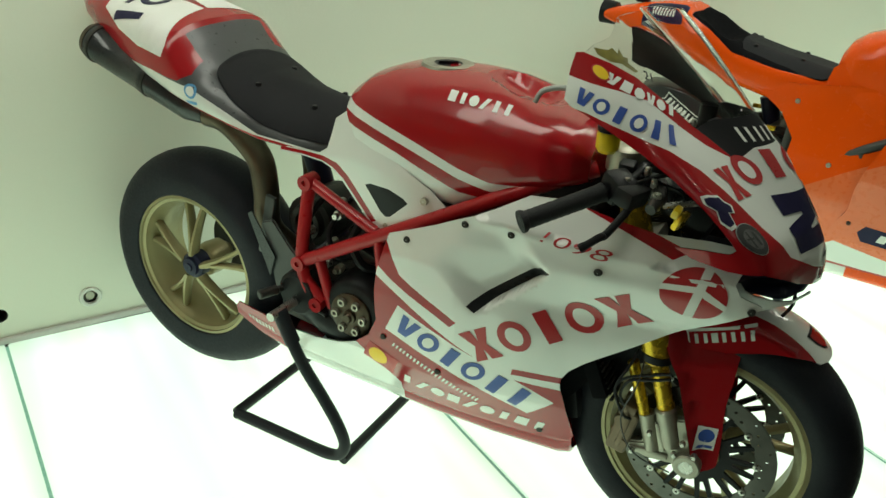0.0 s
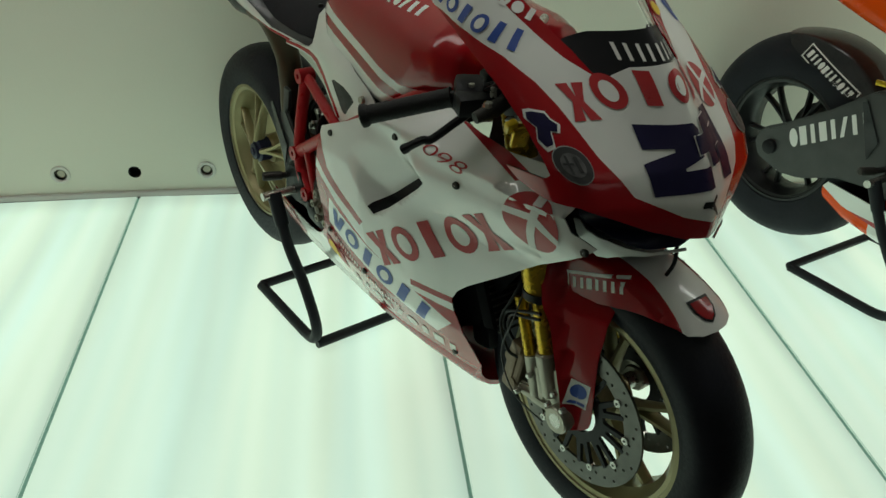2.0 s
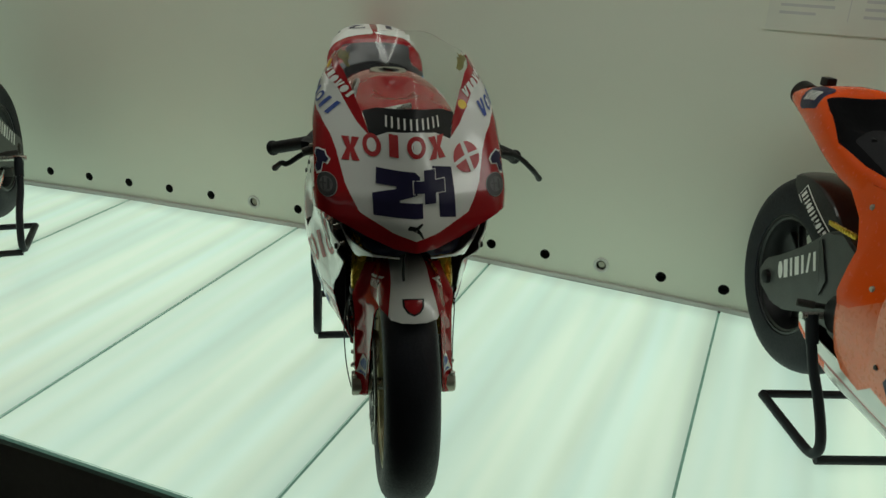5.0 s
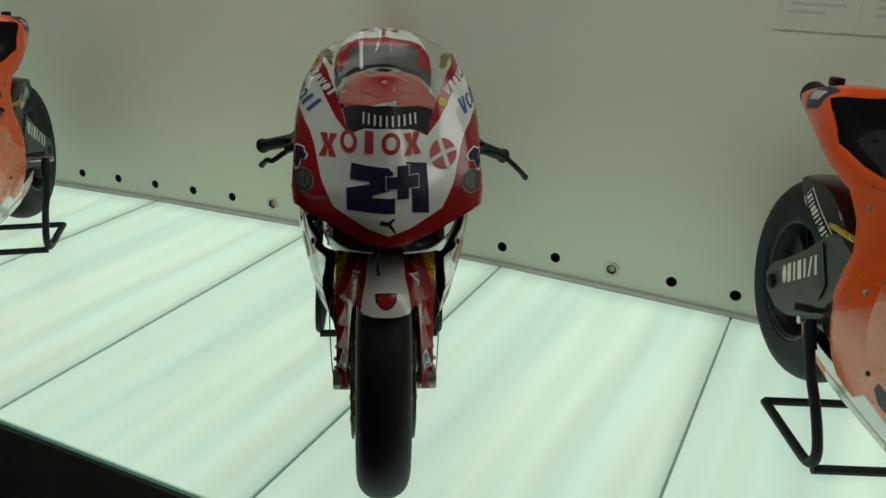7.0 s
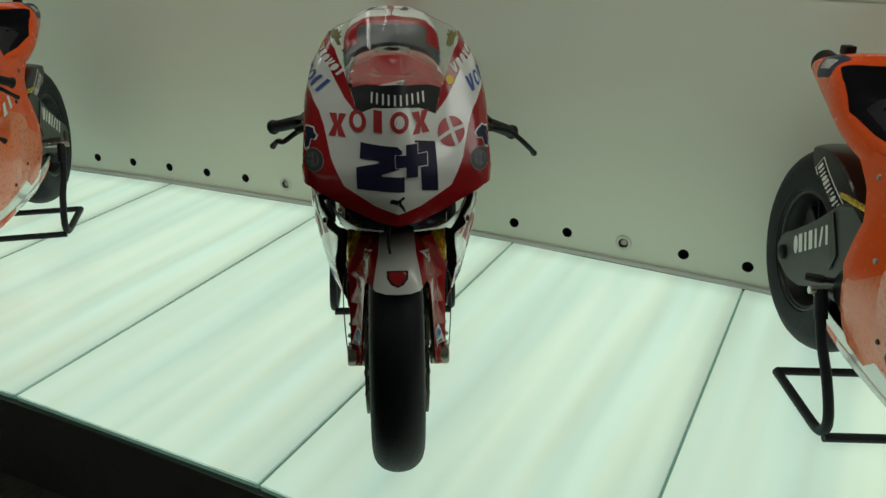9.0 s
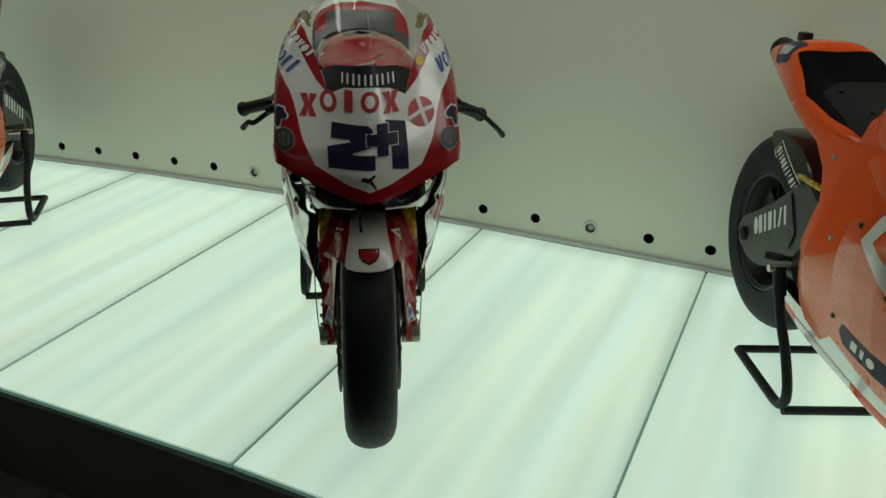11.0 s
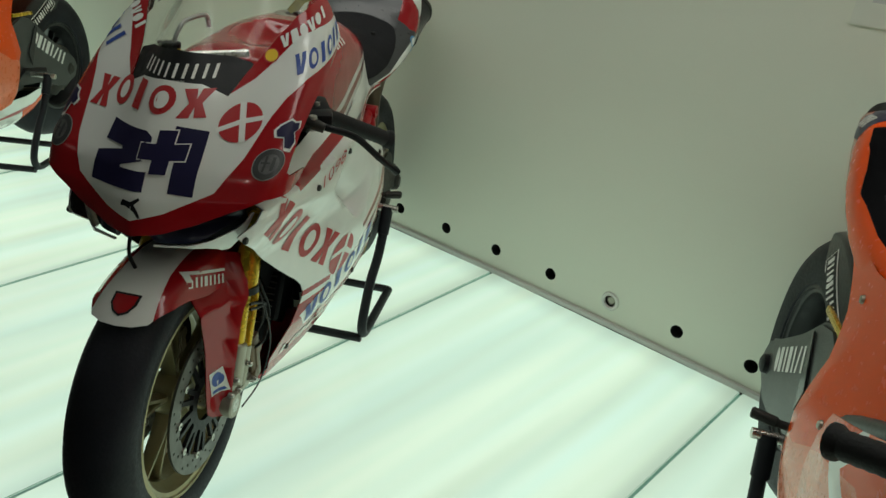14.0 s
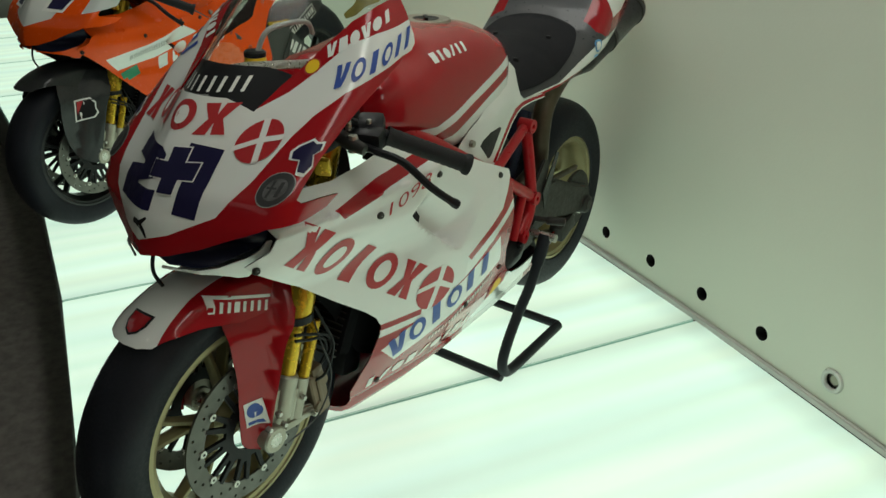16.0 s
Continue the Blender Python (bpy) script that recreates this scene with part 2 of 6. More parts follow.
def prism(outline, y0, y1, bevel=0.003):
    """A plate with an outline in x and z between two y."""
    bm = bmesh.new()
    a = [bm.verts.new((x, y0, z)) for x, z in outline]
    f = bm.faces.new(a)
    e = bmesh.ops.extrude_face_region(bm, geom=[f])
    bmesh.ops.translate(bm, verts=[v for v in e["geom"] if isinstance(v, bmesh.types.BMVert)], vec=(0, y1 - y0, 0))
    bmesh.ops.recalc_face_normals(bm, faces=bm.faces)
    if bevel:
        bmesh.ops.bevel(bm, geom=bm.edges[:], offset=bevel, segments=2, affect="EDGES")
    return bm


def inside(x, y, poly):
    hit = False
    for (x0, y0), (x1, y1) in zip(poly, poly[1:] + poly[:1]):
        if (y0 > y) != (y1 > y) and x < (x1 - x0) * (y - y0) / (y1 - y0) + x0:
            hit = not hit
    return hit


def cut_lines(bm, polys):
    """Cuts the mesh along the edges of polygons in x and z, only near each edge."""
    for poly in polys:
        for (x0, z0), (x1, z1) in zip(poly, poly[1:] + poly[:1]):
            n = Vector((z1 - z0, 0, x0 - x1))
            if n.length < 1e-6:
                continue
            lo_x, hi_x, lo_z, hi_z = min(x0, x1) - 0.03, max(x0, x1) + 0.03, min(z0, z1) - 0.03, max(z0, z1) + 0.03
            faces = []
            for f in bm.faces:
                xs, zs = [v.co.x for v in f.verts], [v.co.z for v in f.verts]
                if max(xs) > lo_x and min(xs) < hi_x and max(zs) > lo_z and min(zs) < hi_z:
                    faces.append(f)
            geom = faces + list({e for f in faces for e in f.edges}) + list({v for f in faces for v in f.verts})
            bmesh.ops.bisect_plane(bm, geom=geom, dist=1e-5, plane_co=(x0, 0, z0), plane_no=n.normalized())


def paint(bm, regions):
    """Regions: polygons in x and z with a material slot; later ones lie over earlier ones."""
    cut_lines(bm, [list(p) for p, _ in regions])
    for f in bm.faces:
        c = f.calc_center_median()
        for poly, slot in regions:
            if inside(c.x, c.z, list(poly)):
                f.material_index = slot


def face(bm, verts, slot):
    """A face, unless it folds onto itself or is there already."""
    if len(set(verts)) == len(verts) and bm.faces.get(verts) is None:
        f = bm.faces.new(verts)
        f.material_index = slot
        return f
    return None


def panel(outline, fmap, regions=(), step=0.02, thick=0.004, heart=(-0.5, 0.0, 0.6), inner=None):
    """A skin over an outline in a plane (u, v), cut into a fine net, painted by regions, bent by fmap(u, v) and given a thickness."""
    bm = bmesh.new()
    bm.faces.new([bm.verts.new((u, 0, v)) for u, v in outline])
    bm.normal_update()
    bmesh.ops.triangulate(bm, faces=bm.faces[:])
    us, vs = [p[0] for p in outline], [p[1] for p in outline]
    for lo, hi, co, no in ((min(us), max(us), lambda t: (t, 0, 0), (1, 0, 0)), (min(vs), max(vs), lambda t: (0, 0, t), (0, 0, 1))):
        n = int((hi - lo) / step)
        for k in range(1, n + 1):
            geom = bm.verts[:] + bm.edges[:] + bm.faces[:]
            bmesh.ops.bisect_plane(bm, geom=geom, dist=1e-5, plane_co=co(lo + (hi - lo) * k / (n + 1)), plane_no=no)
    skew = [ed for ed in bm.edges if len(ed.link_faces) == 2 and min(abs(ed.verts[0].co.x - ed.verts[1].co.x), abs(ed.verts[0].co.z - ed.verts[1].co.z)) > 1e-6]
    bmesh.ops.dissolve_edges(bm, edges=skew, use_verts=False)
    if regions:
        paint(bm, regions)
    bmesh.ops.remove_doubles(bm, verts=bm.verts, dist=8e-5)
    bm.normal_update()
    bmesh.ops.triangulate(bm, faces=[f for f in bm.faces if len(f.verts) > 4])
    bm.normal_update()
    for f in bm.faces:
        if f.normal.y < 0:
            f.normal_flip()
    layer = bm.verts.layers.float_vector.new("skin_normal")
    e, total, top = 1e-3, 0.0, bm.verts[:]
    for w in top:
        u, v = w.co.x, w.co.z
        p = fmap(u, v)
        n = (fmap(u, v + e) - fmap(u, v - e)).cross(fmap(u + e, v) - fmap(u - e, v)).normalized()
        total += n.dot(p - Vector(heart))
        w.co, w[layer] = p, n
    if total < 0:
        bmesh.ops.reverse_faces(bm, faces=bm.faces)
        for w in top:
            w[layer] = -w[layer]
    if thick:
        faces, rim = bm.faces[:], [ed for ed in bm.edges if len(ed.link_faces) == 1]
        low = {}
        for w in top:
            q = bm.verts.new(w.co - w[layer] * thick)
            q[layer] = -w[layer]
            low[w] = q
        for ed in rim:
            f = ed.link_faces[0]
            a, b = next((l.vert, l.link_loop_next.vert) for l in f.loops if l.edge is ed)
            face(bm, (b, a, low[a], low[b]), f.material_index)
        for f in faces:
            face(bm, [low[w] for w in reversed(f.verts)], f.material_index if inner is None else inner)
    return bm


def part(name, bm, mat, parent, label="", sharp=34):
    me = bpy.data.meshes.new(name)
    bm.to_mesh(me)
    bm.free()
    for m in mat if isinstance(mat, (list, tuple)) else [mat]:
        me.materials.append(m)
    me.polygons.foreach_set("use_smooth", [True] * len(me.polygons))
    given = me.attributes.get("skin_normal")
    if given:
        normals = [tuple(d.vector) for d in given.data]
        me.normals_split_custom_set_from_vertices(normals)
        me.attributes.remove(me.attributes["skin_normal"])
    else:
        me.set_sharp_from_angle(angle=radians(sharp))
    ob = new(name, me)
    ob.parent = parent
    if label:
        ob["label"] = label
    return ob


def mirrored(bm):
    bmesh.ops.scale(bm, verts=bm.verts, vec=(1, -1, 1))
    bmesh.ops.reverse_faces(bm, faces=bm.faces)
    return bm


def skin_of(*obs):
    verts, polys = [], []
    for ob in obs:
        base = len(verts)
        verts += [v.co.copy() for v in ob.data.vertices]
        polys += [[base + i for i in p.vertices] for p in ob.data.polygons]
    return BVHTree.FromPolygons(verts, polys)


def sticker(name, shapes, origin, u, v, skin, mat, parent, label="", lift=0.0012, step=0.02, reach=0.25):
    """Flat shapes in (u, v) laid onto a skin along the normal of the plane."""
    u, v = Vector(u).normalized(), Vector(v)
    n = u.cross(v).normalized()
    v = n.cross(u)
    bm = bmesh.new()
    layer = bm.verts.layers.float_vector.new("skin_normal")
    for k, shape in enumerate(shapes):
        slot, poly = shape if isinstance(shape[0], int) else (0, shape)
        own = bmesh.new()
        own.faces.new([own.verts.new((a, 0, b)) for a, b in poly])
        own.normal_update()
        bmesh.ops.triangulate(own, faces=own.faces[:])
        aa, bb = [a for a, _ in poly], [b for _, b in poly]
        for lo, hi, axis in ((min(aa), max(aa), 0), (min(bb), max(bb), 2)):
            m = int((hi - lo) / step)
            for i in range(1, m + 1):
                t, no = lo + (hi - lo) * i / (m + 1), [0, 0, 0]
                no[axis] = 1
                bmesh.ops.bisect_plane(own, geom=own.verts[:] + own.edges[:] + own.faces[:], dist=1e-5, plane_co=[t if q == axis else 0 for q in range(3)], plane_no=no)
        made = {}
        for w in own.verts:
            start = Vector(origin) + u * w.co.x + v * w.co.z + n * reach
            hit, normal, _, _ = skin.ray_cast(start, -n, 2 * reach)
            if hit is not None:
                normal = normal if normal.dot(n) > 0 else -normal
                made[w] = bm.verts.new(hit + normal * (lift + 0.0008 * slot))
                made[w][layer] = normal
        for f in own.faces:
            if all(w in made for w in f.verts):
                g = face(bm, [made[w] for w in f.verts], slot)
                if g:
                    g.normal_update()
                    if g.normal.dot(n) < 0:
                        g.normal_flip()
        own.free()
    return part(name, bm, mat, parent, label)


def disc_shape(r, n=24, cx=0.0, cy=0.0, squash=1.0):
    return [(cx + r * math.cos(2 * math.pi * k / n), cy + r * squash * math.sin(2 * math.pi * k / n)) for k in range(n)]


def bars(count, width, height, stroke=0.3, slant=0.0, x0=0.0, y0=0.0, pair=True, wide=()):
    """Plain upright bars in place of a word of that size: one or two to each letter."""
    out, pitch = [], width / count
    for i in range(count):
        for k in (0, 1) if pair else (0,):
            a = x0 + i * pitch + (k * pitch * 0.48)
            w = pitch * stroke
            out.append([(a, y0), (a + w, y0), (a + w + slant * height, y0 + height), (a + slant * height, y0 + height)])
    return out


def word(kinds, width, height, slant=0.0, x0=0.0, y0=0.0, rise=lambda x: 0.0, rings=False):
    """Plain shapes in place of a word: o an oval (or a ring), / a leaning bar, \\ one that leans back, | an upright bar, = a block."""
    out, pitch = [], width / len(kinds)
    for i, kind in enumerate(kinds):
        a, w = x0 + i * pitch, pitch * 0.86
        c = a + w / 2
        if kind == "o":
            q = [(c + w * 0.5 * math.cos(t), height / 2 + height * 0.5 * math.sin(t)) for t in (2 * math.pi * k / 20 for k in range(20))]
            if rings:
                hole = [(c + (x - c) * 0.52, height / 2 + (y - height / 2) * 0.60) for x, y in q]
        elif kind == "x":
            k = w * 0.21
            q = [(c - w / 2, 0), (c - w / 2 + 2 * k, 0), (c, height * 0.36), (c + w / 2 - 2 * k, 0), (c + w / 2, 0), (c + k, height / 2), (c + w / 2, height), (c + w / 2 - 2 * k, height), (c, height * 0.64), (c - w / 2 + 2 * k, height), (c - w / 2, height), (c - k, height / 2)]
        elif kind == "v":
            k = w * 0.24
            q = [(c - k, 0), (c + k, 0), (c + w / 2, height), (c + w / 2 - 1.5 * k, height), (c, height * 0.34), (c - w / 2 + 1.5 * k, height), (c - w / 2, height)]
        elif kind in "/\\":
            d = w * 0.28 * (1 if kind == "/" else -1)
            q = [(c - w * 0.22 - d, 0), (c + w * 0.22 - d, 0), (c + w * 0.22 + d, height), (c - w * 0.22 + d, height)]
        elif kind == "|":
            q = [(c - w * 0.24, 0), (c + w * 0.24, 0), (c + w * 0.24, height), (c - w * 0.24, height)]
        else:
            q = [(c - w * 0.42, 0), (c + w * 0.42, 0), (c + w * 0.42, height), (c - w * 0.42, height)]
        lay = lambda poly: [(x + slant * y, y0 + y + rise(c)) for x, y in poly]
        out.append((0, lay(q)) if rings else lay(q))
        if rings and kind == "o":
            out.append((1, lay(hole)))
    return out


def on_nose(name, shapes, a0, z0, mats, parent, label="", turn=0.0, rise=0.8, inset=0.0, step=0.016):
    """Flat shapes laid onto the nose along its own net: a0 round it, z0 up it."""
    bm = bmesh.new()
    layer = bm.verts.layers.float_vector.new("skin_normal")
    co, si, e = math.cos(turn), math.sin(turn), 1e-3
    for shape in shapes:
        slot, poly = shape if isinstance(shape[0], int) else (0, shape)
        own = bmesh.new()
        own.faces.new([own.verts.new((a, 0, b)) for a, b in poly])
        own.normal_update()
        bmesh.ops.triangulate(own, faces=own.faces[:])
        aa, bb = [a for a, _ in poly], [b for _, b in poly]
        for lo, hi, axis in ((min(aa), max(aa), 0), (min(bb), max(bb), 2)):
            m = int((hi - lo) / step)
            for i in range(1, m + 1):
                cut, no = [0, 0, 0], [0, 0, 0]
                cut[axis], no[axis] = lo + (hi - lo) * i / (m + 1), 1
                bmesh.ops.bisect_plane(own, geom=own.verts[:] + own.edges[:] + own.faces[:], dist=1e-5, plane_co=cut, plane_no=no)
        made = {}
        for w in own.verts:
            a, z = a0 + co * w.co.x - si * w.co.z, z0 + (si * w.co.x + co * w.co.z) * rise
            n = (nose_map(a, z + e, inset) - nose_map(a, z - e, inset)).cross(nose_map(a + e, z, inset) - nose_map(a - e, z, inset)).normalized()
            n = n if n.dot(nose_map(a, z) - Vector((-0.35, 0, 0.85))) > 0 else -n
            made[w] = bm.verts.new(nose_map(a, z, inset) + n * (0.0012 + 0.0008 * slot))
            made[w][layer] = n
        for f in own.faces:
            g = face(bm, [made[w] for w in f.verts], slot)
            if g:
                g.normal_update()
                if g.normal.dot(made[f.verts[0]][layer]) < 0:
                    g.normal_flip()
        own.free()
    return part(name, bm, mats, parent, label)


def box_shape(x0, y0, x1, y1):
    return [(x0, y0), (x1, y0), (x1, y1), (x0, y1)]


def glyphs(text, height, slant=0.0, bold=0.03):
    """Numerals of the built-in font as flat polygons: outline mesh faces."""
    cu = bpy.data.curves.new("numerals", "FONT")
    cu.body, cu.size, cu.shear, cu.offset = text, height * 1.4, slant, height * bold
    ob = new("numerals", cu)
    me = ob.to_mesh()
    polys = [[(me.vertices[i].co.x, me.vertices[i].co.y) for i in p.vertices] for p in me.polygons]
    ob.to_mesh_clear()
    bpy.data.objects.remove(ob)
    bpy.data.curves.remove(cu)
    return polys

# ---- the setting ----
PITCH = 1.06  # one glass panel, along the wall
ROUND = 23.0  # radius of the curved wall, whose centre lies in front of it
SKEW = 0.016  # the joints lean off the wall's normal, metres along for each metre out
STEP = PITCH / 4  # one hole in the wall
DEEP = 1.935  # from the wall to the platform's edge
X0, X1 = -7, 7  # panels each way
HOLE_Z, HOLE_R = 0.10, 0.0235


def structure(name, bm, mat, label, category):
    ob = part(name, bm, mat, None)
    return tagged(ob, label, category, kind="structure")


def arc(along, out, z=0.0):
    """The place at a length along the curved wall and a distance out from it."""
    a = along / ROUND
    return Vector(((ROUND - out) * math.sin(a), -ROUND + (ROUND - out) * math.cos(a), z))


def bend(bm):
    for v in bm.verts:
        v.co = arc(v.co.x, -v.co.y, v.co.z)
    return bm


def strip(x0, x1, out0, out1, z0, z1, n=60):
    """A bar that follows the wall."""
    rows = []
    for k in range(n + 1):
        x = x0 + (x1 - x0) * k / n
        rows.append([arc(x, out0, z0), arc(x, out1, z0), arc(x, out1, z1), arc(x, out0, z1)])
    return loft(rows)


def build_wall():
    """A wall with a row of round holes that go through its face."""
    bm = bmesh.new()
    top, deep = 0.2, 0.05
    corner = math.atan2(top / 2, STEP / 2)
    turns = sorted([2 * math.pi * i / 20 for i in range(20)] + [corner, math.pi - corner, math.pi + corner, 2 * math.pi - corner])
    for k in range(X0 * 4, X1 * 4):
        cx = (k + 1) * STEP
        outer, ring = [], []
        for a in turns:
            c, w = math.cos(a), math.sin(a)
            m = max(abs(c) / (STEP / 2), abs(w) / (top / 2))
            outer.append((cx + c / m, HOLE_Z + w / m))
            ring.append((cx + HOLE_R * c, HOLE_Z + HOLE_R * w))
        grid_faces(bm, [[(x, 0, z) for x, z in outer], [(x, 0, z) for x, z in ring], [(x, deep, z) for x, z in ring]], close_v=True)
    x0, x1 = X0 * PITCH + STEP / 2, X1 * PITCH + STEP / 2
    n = (X1 - X0) * 4
    grid_faces(bm, [[(x0 + (x1 - x0) * k / n, 0, 0.2), (x0 + (x1 - x0) * k / n, 0, 1.2), (x0 + (x1 - x0) * k / n, 0, CEILING)] for k in range(n + 1)])
    grid_faces(bm, [[(x0 + (x1 - x0) * k / n, 0.05, 0), (x0 + (x1 - x0) * k / n, 0.05, CEILING)] for k in range(n + 1)])
    bmesh.ops.recalc_face_normals(bm, faces=bm.faces)
    for f in bm.faces:
        if f.calc_center_median().y < 0.001 and f.normal.y > 0:
            f.normal_flip()
    bend(bm)
    return structure("wall_back", bm, [PLASTER, HOLE_SHADE], "matt off-white display wall with a row of small round holes", "wall")


wall = build_wall()
# hole sides and the sheet behind take the painted shade
for p in wall.data.polygons:
    if all((wall.data.vertices[i].co - Vector((0, -ROUND, wall.data.vertices[i].co.z))).length > ROUND + 0.03 for i in p.vertices) or (all(wall.data.vertices[i].co.z < 0.13 for i in p.vertices) and any((wall.data.vertices[i].co - Vector((0, -ROUND, wall.data.vertices[i].co.z))).length > ROUND + 0.02 for i in p.vertices)):
        p.material_index = 1

WALL_X0, WALL_X1 = X0 * PITCH + STEP / 2, X1 * PITCH + STEP / 2
MID = (WALL_X0 + WALL_X1) / 2
LONG = WALL_X1 - WALL_X0
bm = strip(WALL_X0, WALL_X1, 0.0, 0.014, 0.0012, 0.022)
bmesh.ops.bevel(bm, geom=[e for e in bm.edges if abs((e.verts[0].co - e.verts[1].co).z) < 1e-6 and (e.verts[0].co - e.verts[1].co).length > 0.05], offset=0.003, segments=2, affect="EDGES")
structure("baseboard", bm, TRIM, "narrow pale grey trim strip along the wall's foot", "trim")
bm = block((LONG + 4, 12, 0.1), (MID, -5.0, -0.40), 0)
structure("floor", bm, DARK, "dark carpeted gallery floor in front of the platform", "floor")
bm = strip(WALL_X0, WALL_X1, -0.03, DEEP + 0.012, -0.35, -0.024)
platform = structure("platform", bm, FASCIA, "dark plinth below the lit glass floor", "platform")
bm = block((LONG + 4, 12, 0.1), (MID, -5.0, CEILING + 0.05), 0)
structure("ceiling", bm, GALLERY, "dim grey gallery ceiling", "ceiling")
for name, size, at in (("wall_front", (LONG + 4, 0.1, CEILING + 0.5), (MID, -9.0, 1.3)), ("wall_left", (0.1, 9.2, CEILING + 0.5), (WALL_X0 - 0.05, -4.45, 1.3)), ("wall_right", (0.1, 9.2, CEILING + 0.5), (WALL_X1 + 0.05, -4.45, 1.3))):
    structure(name, block(size, at, 0), GALLERY, "plain dim grey gallery wall", "wall")

# glass panels, one after another along the wall
glass_floor = tagged(new("glass_floor"), "back-lit frosted glass floor in long panels, pale green", "glass floor", kind="structure")
half = PITCH / ROUND / 2
proto = bmesh.new()
bmesh.ops.create_cube(proto, size=1)
for v in proto.verts:
    out = 0.006 if v.co.y > 0 else DEEP
    turn = math.copysign(half * (1 - 0.0045 / ((ROUND - out) * half)), v.co.x)
    v.co = ((ROUND - out) * math.sin(turn) + SKEW * out, (ROUND - out) * math.cos(turn) - ROUND, -0.0095 + 0.019 * v.co.z)
bmesh.ops.bevel(proto, geom=proto.edges[:], offset=0.0025, segments=2, affect="EDGES")
me = bpy.data.meshes.new("glass_panel")
for f in proto.faces:
    f.normal_update()
    f.material_index = 0 if f.normal.z > 0.9 else 1
proto.to_mesh(me)
proto.free()
me.materials.append(FLOOR_GLOW)
me.materials.append(GLASS_EDGE)
for k in range(X0, X1):
    ob = new("glass_panel", me)
    ob.parent = glass_floor
    a = (k + 0.5) * PITCH / ROUND
    ob.matrix_basis = pose(0, -ROUND, 0, 0, 0, -math.degrees(a)) @ pose(0, ROUND, 0)
for k in range(X0, X1 + 1):
    bm = block((0.0090, DEEP - 0.02, 0.012), (0, -DEEP / 2 - 0.006, -0.0105), 0)
    for v in bm.verts:
        v.co.x -= SKEW * v.co.y
    ob = part("joint_seal", bm, GLASS_EDGE, glass_floor)
    ob.matrix_basis = pose(0, -ROUND, 0, 0, 0, -math.degrees(k * PITCH / ROUND)) @ pose(0, ROUND, 0)

# metal sockets in some of the holes
def socket(k):
    ob = tagged(new("wall_socket"), "round pale metal cable socket in a wall hole", "socket", "sockets along the wall")
    ob.matrix_world = Matrix.Translation(arc((k - 5) * STEP, 0.0005, HOLE_Z)) @ pose(0, 0, 0, 0, 0, -math.degrees((k - 5) * STEP / ROUND))
    part("ring", lathe([(0.0225, 0.004), (0.0225, -0.004), (0.026, -0.007), (0.033, -0.006), (0.036, -0.001), (0.036, 0.0)], 28), RING, ob, "pale metal ring")
    part("plug", lathe([(0.0001, 0.008), (0.014, 0.008), (0.017, 0.012), (0.0225, 0.014)], 20), ALLOY, ob)
    return ob


for k in (-7, 0, 2, 7, 14):
    socket(k)

# printed text panel high on the wall
board = tagged(new("text_panel"), "pale grey printed text panel on the wall", "sign")
bm = strip(1.02, 2.3, 0.0, 0.004, 1.175, 1.95, 12)
part("sheet", bm, PANEL_GREY, board)
for x0, x1 in ((1.06, 1.25), (1.34, 1.62)):
    for k in range(18):
        z = 1.235 + 0.027 * k
        cut = 0.35 if k % 6 == 0 else 0.04 * (k % 3)
        part("text_line", strip(x0, x1 - (x1 - x0) * cut, 0.004, 0.0046, z, z + 0.010, 3), PANEL_INK, board)
part("rule", strip(1.29, 1.2925, 0.004, 0.0046, 1.22, 1.9, 2), PANEL_INK, board)

# ---- motorcycles ----
PROFILE = [(0, 0), (-0.010, 0.04), (-0.032, 0.096), (-0.052, 0.153), (-0.072, 0.206), (-0.095, 0.230), (-0.14, 0.243), (-0.22, 0.238), (-0.32, 0.228), (-0.42, 0.216)]
_fine = [(p.x, p.y) for p in curve([(a, b, 0) for a, b in PROFILE], 8)]
_arc = [0.0]
for (xa, ya), (xb, yb) in zip(_fine, _fine[1:]):
    _arc.append(_arc[-1] + math.hypot(xb - xa, yb - ya))
NOSE_X = [(0.60, 0.10), (0.66, 0.125), (0.70, 0.142), (0.74, 0.147), (0.77, 0.145), (0.80, 0.138), (0.85, 0.110), (0.91, 0.068), (0.96, 0.028), (1.018, -0.028), (1.10, -0.105), (1.15, -0.155), (1.22, -0.235)]
NOSE_W = [(0.60, 0.62), (0.68, 0.78), (0.72, 0.86), (0.76, 0.93), (0.80, 0.97), (0.86, 1.0), (0.93, 0.995), (0.98, 0.985), (1.02, 0.955), (1.06, 0.895), (1.10, 0.80), (1.14, 0.69), (1.2, 0.52)]
NOSE_ROUND = [(0.84, 0.0), (0.91, 0.03), (0.96, 0.05), (1.01, 0.066), (1.1, 0.075)]  # the higher, the rounder in plan


def nose_map(a, z, inset=0.0):
    s = 1 if a >= 0 else -1
    dx = float(np.interp(abs(a), _arc, [p[0] for p in _fine])) - lerp_table(NOSE_ROUND, z) * math.sin(math.pi / 2 * min(1, abs(a) / 0.15)) ** 2
    y = float(np.interp(abs(a), _arc, [p[1] for p in _fine]))
    return Vector((lerp_table(NOSE_X, z) + dx - inset, 0.005 + s * (y * lerp_table(NOSE_W, z) - inset * min(1, abs(a) / 0.2)), z))


def both(half):
    """An outline that mirrors in u: the half runs from u = 0 at the bottom to u = 0 at the top."""
    return half + [(-u, v) for u, v in half[::-1] if abs(u) > 1e-6]


